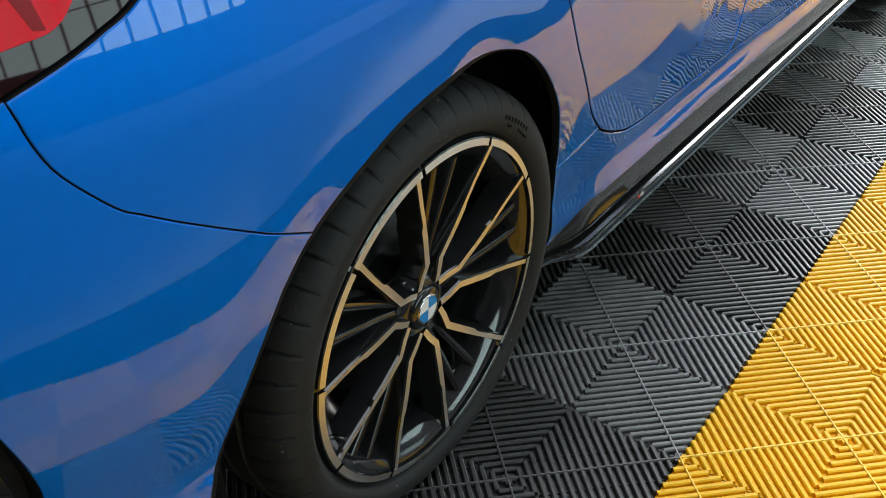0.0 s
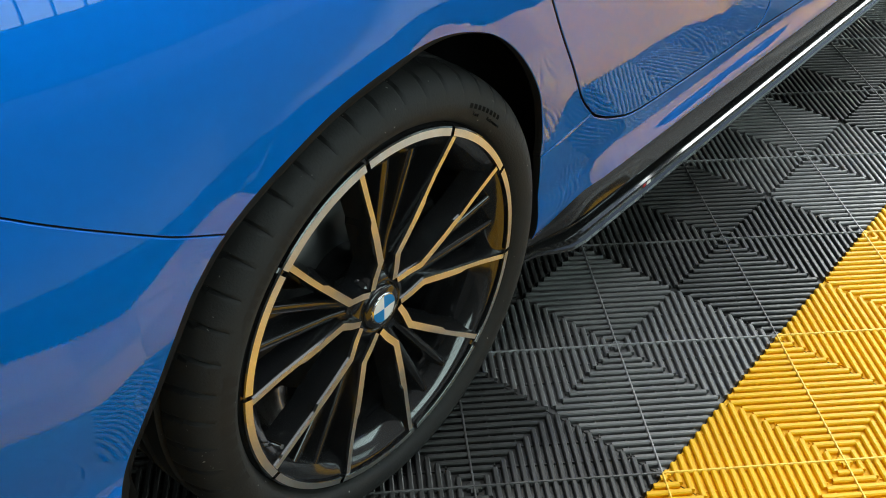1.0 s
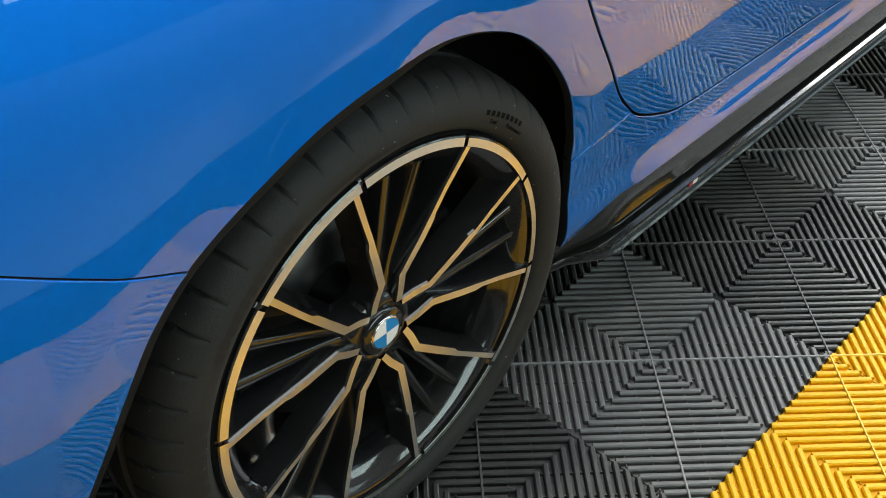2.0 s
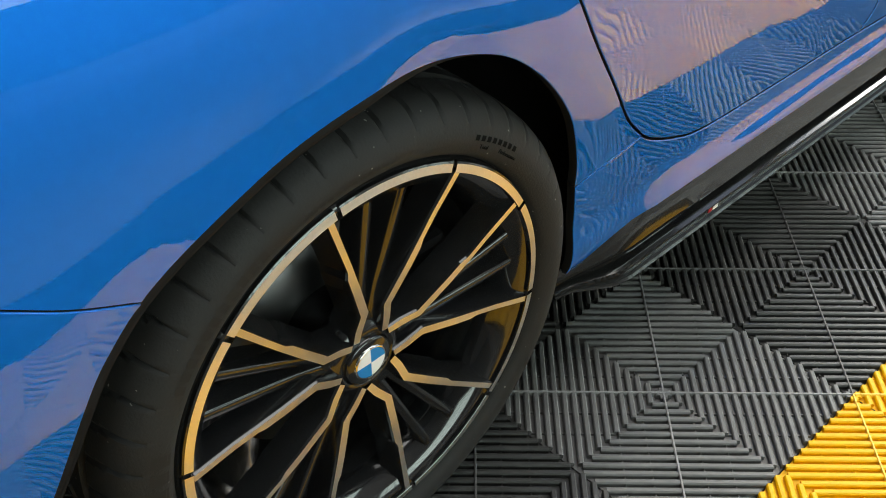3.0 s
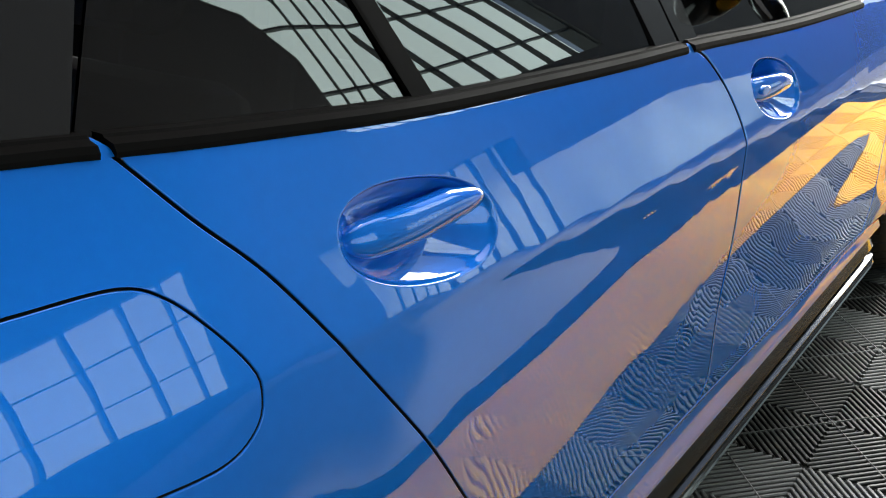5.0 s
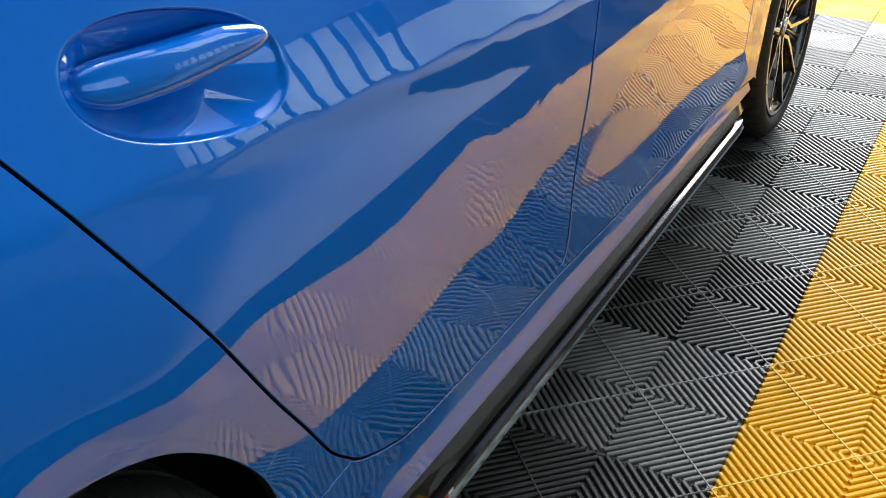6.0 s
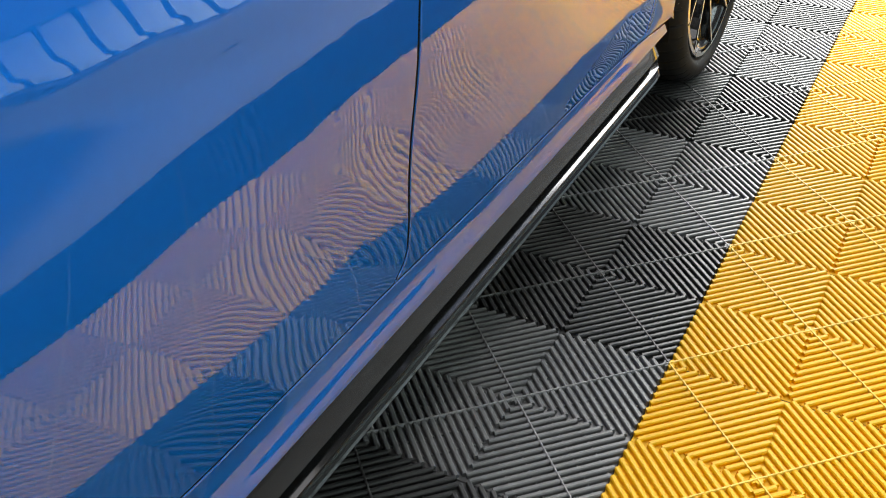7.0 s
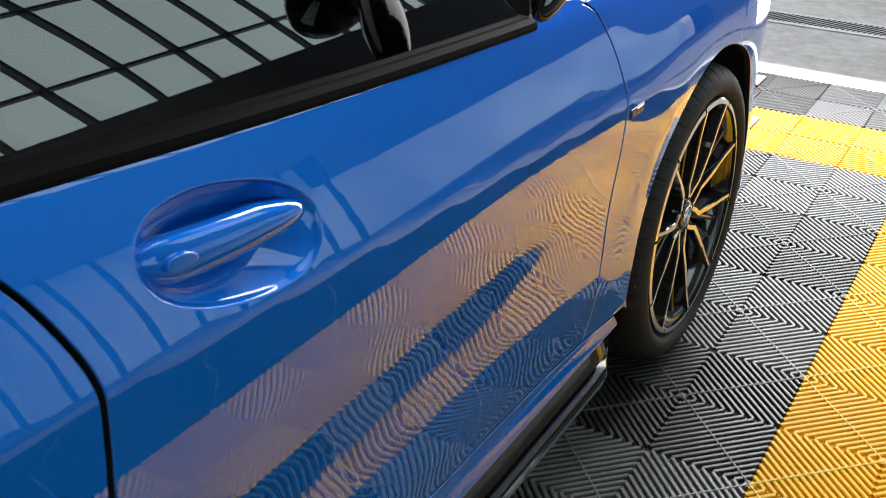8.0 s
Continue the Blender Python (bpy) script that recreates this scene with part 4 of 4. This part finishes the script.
boxed("dashboard", (CENTRE - 0.7, 1.85, 0.60), (CENTRE + 0.7, 2.25, 0.92), DARK, car, bevel=0.05)

# door mirror: a wide shell on a rounded foot
bm = bmesh.new()
bmesh.ops.create_uvsphere(bm, u_segments=32, v_segments=20, radius=1, matrix=pose(0.09, 1.95, 1.165) @ Matrix.Diagonal((0.11, 0.06, 0.07, 1)))
mirror = part("door_mirror", bm, BLACK_GLOSS, doors[1], "gloss black door mirror", smooth=True)
bm = bmesh.new()
bmesh.ops.create_uvsphere(bm, u_segments=24, v_segments=16, radius=1, matrix=pose(0.028, 1.845, 1.03, -42) @ Matrix.Diagonal((0.030, 0.034, 0.112, 1)))
part("mirror_foot", bm, BLACK_GLOSS, mirror, smooth=True)

# gloss black side skirt with a small badge
SKIRT = [(-0.075, 0.270), (-0.030, 0.266), (-0.0281, 0.262), (-0.0229, 0.250), (-0.0185, 0.2400), (-0.0130, 0.2275), (-0.0115, 0.2240), (-0.014, 0.221), (-0.027, 0.217), (-0.027, 0.2015), (-0.0095, 0.195), (-0.0115, 0.180), (-0.007, 0.1775), (-0.0045, 0.174), (-0.007, 0.169), (-0.06, 0.160), (-0.10, 0.17)]
secs = []
for y in np.linspace(0.335, 2.27, 60):
    e = 1 - 0.8 * float(smooth01(0.46, 0.335, y)) - 0.75 * float(smooth01(2.19, 2.27, y))
    dip = 0.008 * float(smooth01(0.68, 0.54, y))
    secs.append([(-0.06 + (a + 0.06) * (0.25 + 0.75 * e), y, 0.205 + (b - (dip if k == 5 else 0.0) - 0.205) * (0.25 + 0.75 * e)) for k, (a, b) in enumerate(SKIRT)])
skirt = loft("side_skirt", secs, SKIRT_BLACK, car, "gloss black side skirt blade", smooth=True)
skirt.data.set_sharp_from_angle(angle=radians(22))

# black edge strip inside the rear wheel arch
verts, faces = [], []
run = [q for q in REAR_LIP if -0.42 < q[0] < 0.16]
for Y, z in run:
    d = Vector((0 - Y, HUB - z)).normalized()
    w = 0.014 * float(smooth01(0.16, -0.02, Y))
    u0 = float(side(Y, z)) - 0.0055
    for k, du in ((-0.004, 0.0), (w * 0.5, 0.002), (w, -0.001), (w + 0.003, -0.012), (w + 0.003, -0.05)):
        verts.append((u0 + du, Y + d.x * k, z + d.y * k))
for i in range(len(run) - 1):
    faces += [(i * 5 + j, i * 5 + j + 1, i * 5 + j + 6, i * 5 + j + 5) for j in range(4)]
mesh_object("arch_strip", verts, faces, DARK, car, "gloss black wheel arch edge strip")

# tail lamp
for flip in (False, True):
    lamp_loop = loop_of(curve(TAIL_LOW), curve([(-0.34, 0.925), (-0.42, 0.975), (-0.55, 0.99), (-0.70, 0.985)]), curve([(-0.70, 0.985), (-0.715, 0.90), (-0.69, 0.838), (-0.528, 0.828)]))
    lamp = panel("tail_lamp", lamp_loop, car, gap=0.003, mat=LAMP_SMOKE, proud=-0.004, flip=flip, label="smoked red tail lamp")
    panel("red_lens", loop_of(curve([(-0.69, 0.862), (-0.56, 0.862), (-0.50, 0.866), (-0.472, 0.871), (-0.452, 0.888), (-0.425, 0.925)]), curve([(-0.425, 0.925), (-0.46, 0.962), (-0.56, 0.976), (-0.69, 0.974)])), lamp, gap=0.001, mat=LAMP_RED, proud=-0.0015, flip=flip, label="glossy red lens")
    panel("lens_facet", loop_of([(-0.512, 0.930), (-0.499, 0.898), (-0.490, 0.874), (-0.480, 0.872), (-0.484, 0.8945), (-0.492, 0.930), (-0.512, 0.930)]), lamp, gap=0.0, mat=LAMP_DEEP, proud=-0.0010, flip=flip)

# ---- wheels ----
def machined_bar(verts, faces, fm, path, near_w, far_w, x, depth, face=1, near_foot=0.005, far_foot=0.005):
    """A bar of a spoke along path points (r, angle) with a bright front face: near_w and far_w are its half widths towards smaller and larger angles."""
    at = len(verts)
    n = len(path)
    pts = [np.array((r * math.cos(a), r * math.sin(a))) for r, a in path]
    for i, q in enumerate(pts):
        d = pts[min(i + 1, n - 1)] - pts[max(i - 1, 0)]
        d /= np.linalg.norm(d)
        nn = np.array([-d[1], d[0]])
        a, b = near_w[i], far_w[i]
        for o, dx in ((-a - near_foot, -depth), (-a - 0.0013, -0.003), (-a, 0), (b, 0), (b + 0.0013, -0.003), (b + far_foot, -depth)):
            verts.append((x[i] + dx, q[0] + nn[0] * o, q[1] + nn[1] * o))
    for i in range(n - 1):
        for j in range(5):
            faces.append((at + i * 6 + j, at + (i + 1) * 6 + j, at + (i + 1) * 6 + j + 1, at + i * 6 + j + 1))
            fm.append(face if j == 2 else 0)


def make_wheel(rot, right=True):
    R = 0.3235
    groups = 50
    # barrel
    wheel = revolve([(-0.20, 0.225), (-0.17, 0.205), (-0.05, 0.212), (-0.012, 0.226), (-0.004, 0.244), (-0.002, 0.250), (-0.008, 0.256), (-0.02, 0.257), (-0.20, 0.240)], 96, "wheel", BLACK_GLOSS, car, "gloss black alloy wheel with machined faces")
    side_p = [(-0.19, 0.250), (-0.02, 0.255), (-0.006, 0.259), (0.003, 0.266), (0.0065, 0.275), (0.0065, 0.285), (0.003, 0.297), (-0.004, 0.307), (-0.014, 0.3145), (-0.026, 0.3185), (-0.040, 0.3208), (-0.056, 0.3222), (-0.060, 0.3165), (-0.066, 0.3165), (-0.070, 0.3226), (-0.095, R), (-0.099, 0.3165), (-0.107, 0.3165), (-0.111, R), (-0.136, 0.3226), (-0.140, 0.3165), (-0.146, 0.3165), (-0.150, 0.3222), (-0.172, 0.3200), (-0.192, 0.3145), (-0.205, 0.300), (-0.205, 0.27), (-0.19, 0.25)]
    n = groups * 12

    def warp(i, j, x, r):
        k = i % 12
        if 7 <= j <= 11 and k == (0, 0, 0, 1, 2)[j - 7]:
            return x - 0.002, r - (0.002, 0.0045, 0.0055, 0.0055, 0.005)[j - 7]
        if 22 <= j <= 23 and k == 0:
            return x, r - 0.0035
        return x, r

    tyre = revolve(side_p, n, "tyre", RUBBER, wheel, "black low-profile road tyre", warp=warp)
    tyre.data.set_sharp_from_angle(angle=radians(32))
    # bright rim edge with notches
    verts, faces, fm = [], [], []
    ring = [(-0.006, 0.2405), (0.0004, 0.2412), (0.0012, 0.2420), (-0.0001, 0.2516), (-0.0012, 0.2536), (-0.008, 0.2542)]
    m = 240
    for i in range(m):
        a = 2 * math.pi * i / m
        for x, r in ring:
            verts.append((x, r * math.cos(a), r * math.sin(a)))
    offs = [radians(118 + rot - 72 * k + s * 15.5) for k in range(5) for s in (1, -1)]
    for i in range(m):
        a = 2 * math.pi * (i + 0.5) / m
        if any(abs((a - o - s * 0.045 + math.pi) % (2 * math.pi) - math.pi) < 0.014 for o, s in zip(offs, (1, -1) * 5)):
            continue
        for j in range(5):
            faces.append((i * 6 + j, i * 6 + j + 1, (i + 1) % m * 6 + j + 1, (i + 1) % m * 6 + j))
            fm.append(1 if j == 2 else 0)
    mesh_object("rim_edge", verts, faces, None, wheel, "bright machined rim edge", smooth=False, mats=[BLACK_GLOSS, MACHINED], face_mats=fm)
    for k in range(5):
        mid = radians(118 + rot - 72 * k)
        verts, faces, fm = [], [], []
        for s in (1, -1):
            p = [(0.040, mid + s * 0.10), (0.056, mid + s * 0.27), (0.078, mid + s * 0.425), (0.126, mid + s * 0.345), (0.150, mid + s * 0.323), (0.160, mid + s * 0.316), (0.19, mid + s * 0.297), (0.2415, mid + s * 0.272)]
            x = [-0.022, -0.020, -0.017, -0.011, -0.009, -0.008, -0.006, -0.0005]
            # the outer half is stepped back on the side inside the v
            inner = [0.0046, 0.0052, 0.0058, 0.0058, 0.0056, 0.0026, 0.0028, 0.0034]
            outer = [0.0040, 0.0046, 0.0048, 0.0046, 0.0045, 0.0045, 0.0044, 0.0044]
            if s > 0:
                machined_bar(verts, faces, fm, p, inner, outer, x, 0.035, near_foot=0.009)
            else:
                machined_bar(verts, faces, fm, p, outer, inner, x, 0.035, far_foot=0.009)
        mesh_object("spoke", verts, faces, None, wheel, "v-shaped spoke with machined face", smooth=False, mats=[BLACK_GLOSS, MACHINED], face_mats=fm)
        gm = mid - radians(36)
        verts, faces, fm = [], [], []
        for s in (1, -1):
            p = [(0.045, gm + s * 0.13), (0.10, gm + s * 0.11), (0.243, gm + s * 0.105)]
            machined_bar(verts, faces, fm, p, (0.006, 0.0054, 0.0045), (0.006, 0.0054, 0.0045), [-0.032, -0.03, -0.014], 0.03, face=0)
        mesh_object("inner_spoke", verts, faces, None, wheel, smooth=True, mats=[BLACK_GLOSS], face_mats=fm)
    revolve([(-0.10, 0.06), (-0.05, 0.058), (-0.030, 0.052), (-0.026, 0.042), (-0.024, 0.034), (-0.028, 0.0335), (-0.028, 0.0005)], 64, "hub", BLACK_GLOSS, wheel)
    cap = revolve([(-0.028, 0.0325), (-0.0225, 0.032), (-0.0205, 0.029), (-0.0195, 0.0005)], 64, "centre_cap", BLACK_GLOSS, wheel, "round centre cap in black, blue and white")
    for q in range(4):
        verts = [(-0.0178, 0, 0)] + [(-0.0182, 0.0205 * math.cos(radians(90 * q + 10 * i)), 0.0205 * math.sin(radians(90 * q + 10 * i))) for i in range(10)]
        mesh_object("cap_quarter", verts, [(0, i, i + 1) for i in range(1, 10)], WHITE if q % 2 else SKY_BLUE, wheel)
    revolve([(-0.0205, 0.0225), (-0.0178, 0.0222), (-0.0178, 0.0203)], 48, "cap_ring", CHROME, wheel)
    for k in range(5):
        a = radians(118 + rot + 36 - 72 * k)
        bm = bmesh.new()
        bmesh.ops.create_cone(bm, cap_ends=True, segments=6, radius1=0.0095, radius2=0.0085, depth=0.03, matrix=Matrix.Translation((-0.045, 0.055 * math.cos(a), 0.055 * math.sin(a))) @ pose(0, 0, 0, 0, 90, 0))
        part("wheel_bolt", bm, BLACK_GLOSS, wheel)
    a = radians(200 + rot)
    bm = bmesh.new()
    bmesh.ops.create_cone(bm, cap_ends=True, segments=12, radius1=0.004, radius2=0.003, depth=0.035, matrix=Matrix.Translation((-0.012, 0.222 * math.cos(a), 0.222 * math.sin(a))) @ pose(0, 0, 0, 0, 70, 0))
    part("valve", bm, CHROME, wheel)
    # brake disc and caliper
    revolve([(-0.10, 0.06), (-0.098, 0.155), (-0.112, 0.157), (-0.112, 0.06)], 64, "brake_disc", STEEL, wheel)
    bm = bmesh.new()
    box(bm, (-0.14, 0.10, -0.06), (-0.075, 0.175, 0.06), 0.012)
    part("brake_caliper", bm, DARK, wheel)
    # raised sidewall marks
    def marks(a0, a1, r0, r1, count, mat=RUBBER_MARK):
        for i in range(count):
            b0 = radians(a0 + (a1 - a0) * i / count)
            b1 = radians(a0 + (a1 - a0) * (i + 0.66) / count)
            v, f = [], []
            for j in range(5):
                b = b0 + (b1 - b0) * j / 4
                for r in (r0, (r0 + r1) / 2, r1):
                    xx = float(np.interp(r, [0.256, 0.264, 0.275, 0.285, 0.297, 0.307], [-0.006, 0.003, 0.0065, 0.0065, 0.003, -0.004])) + 0.0006
                    v.append((xx, r * math.cos(b), r * math.sin(b)))
            for j in range(4):
                f += [(j * 3, j * 3 + 1, j * 3 + 4, j * 3 + 3), (j * 3 + 1, j * 3 + 2, j * 3 + 5, j * 3 + 4)]
            mesh_object("sidewall_mark", v, f, mat, wheel)
    if rot == 0 and right:
        marks(196, 160, 0.272, 0.291, 8)
        marks(148, 116, 0.276, 0.286, 11)
        marks(62, 46, 0.281, 0.287, 8, RUBBER_PRINT)
        for word, mid_a in (("Total", 58.0), ("Performance", 48.5)):
            font = bpy.data.curves.new("lettering", "FONT")
            font.body, font.size, font.align_x, font.extrude = word, 0.0068, "CENTER", 0.0003
            ob = bpy.data.objects.new("lettering", font)
            scene.collection.objects.link(ob)
            me = bpy.data.meshes.new_from_object(ob.evaluated_get(bpy.context.evaluated_depsgraph_get()))
            bpy.data.objects.remove(ob)
            b = radians(mid_a)
            me.transform(Matrix(((0, 0, 1, 0.0066), (math.sin(b), math.cos(b), 0, 0.2725 * math.cos(b)), (-math.cos(b), math.sin(b), 0, 0.2725 * math.sin(b)), (0, 0, 0, 1))))
            me.materials.append(RUBBER_PRINT)
            o = new("sidewall_lettering", me)
            o.parent = wheel
        marks(108, 84, 0.274, 0.277, 12)
    return wheel


for cy, rot in ((0.0, 0.0), (AXLE_F, 32.0)):
    w = make_wheel(rot)
    w.matrix_basis = pose(-0.010, cy, HUB)
    w2 = make_wheel(rot, False)
    w2.matrix_basis = pose(2 * CENTRE + 0.010, cy, HUB, 0, 0, 180)

# badges: plain shapes
u0 = float(side(2.20, 0.697))
bm = bmesh.new()
box(bm, (u0 - 0.002, 2.172, 0.690), (u0 + 0.0020, 2.226, 0.706), 0.001)
badge = part("wing_badge", bm, BLACK_GLOSS, car, "small black and chrome badge")
bm = bmesh.new()
box(bm, (u0 + 0.0015, 2.196, 0.693), (u0 + 0.0030, 2.222, 0.703), 0.0008)
part("badge_letter", bm, CHROME, badge)
for k, m in enumerate((SKY_BLUE, RED)):
    bm = bmesh.new()
    box(bm, (u0 + 0.0015, 2.176 + 0.008 * k, 0.693), (u0 + 0.0030, 2.183 + 0.008 * k, 0.703))
    part("badge_stripe", bm, m, badge)
for z0 in (0.452, 0.345):
    bm = bmesh.new()
    box(bm, (-0.09, 3.12, z0), (-0.045, 3.20, z0 + 0.012), 0.004)
    part("bumper_flick", bm, BLACK_GLOSS, car, "gloss black bumper flick")
bm = bmesh.new()
box(bm, (-0.014, 0.655, 0.1845), (-0.0098, 0.664, 0.1915))
part("skirt_badge", bm, RED, skirt, "small red and white badge")
bm = bmesh.new()
box(bm, (-0.014, 0.667, 0.1845), (-0.0098, 0.680, 0.1915))
part("skirt_badge", bm, WHITE, skirt)
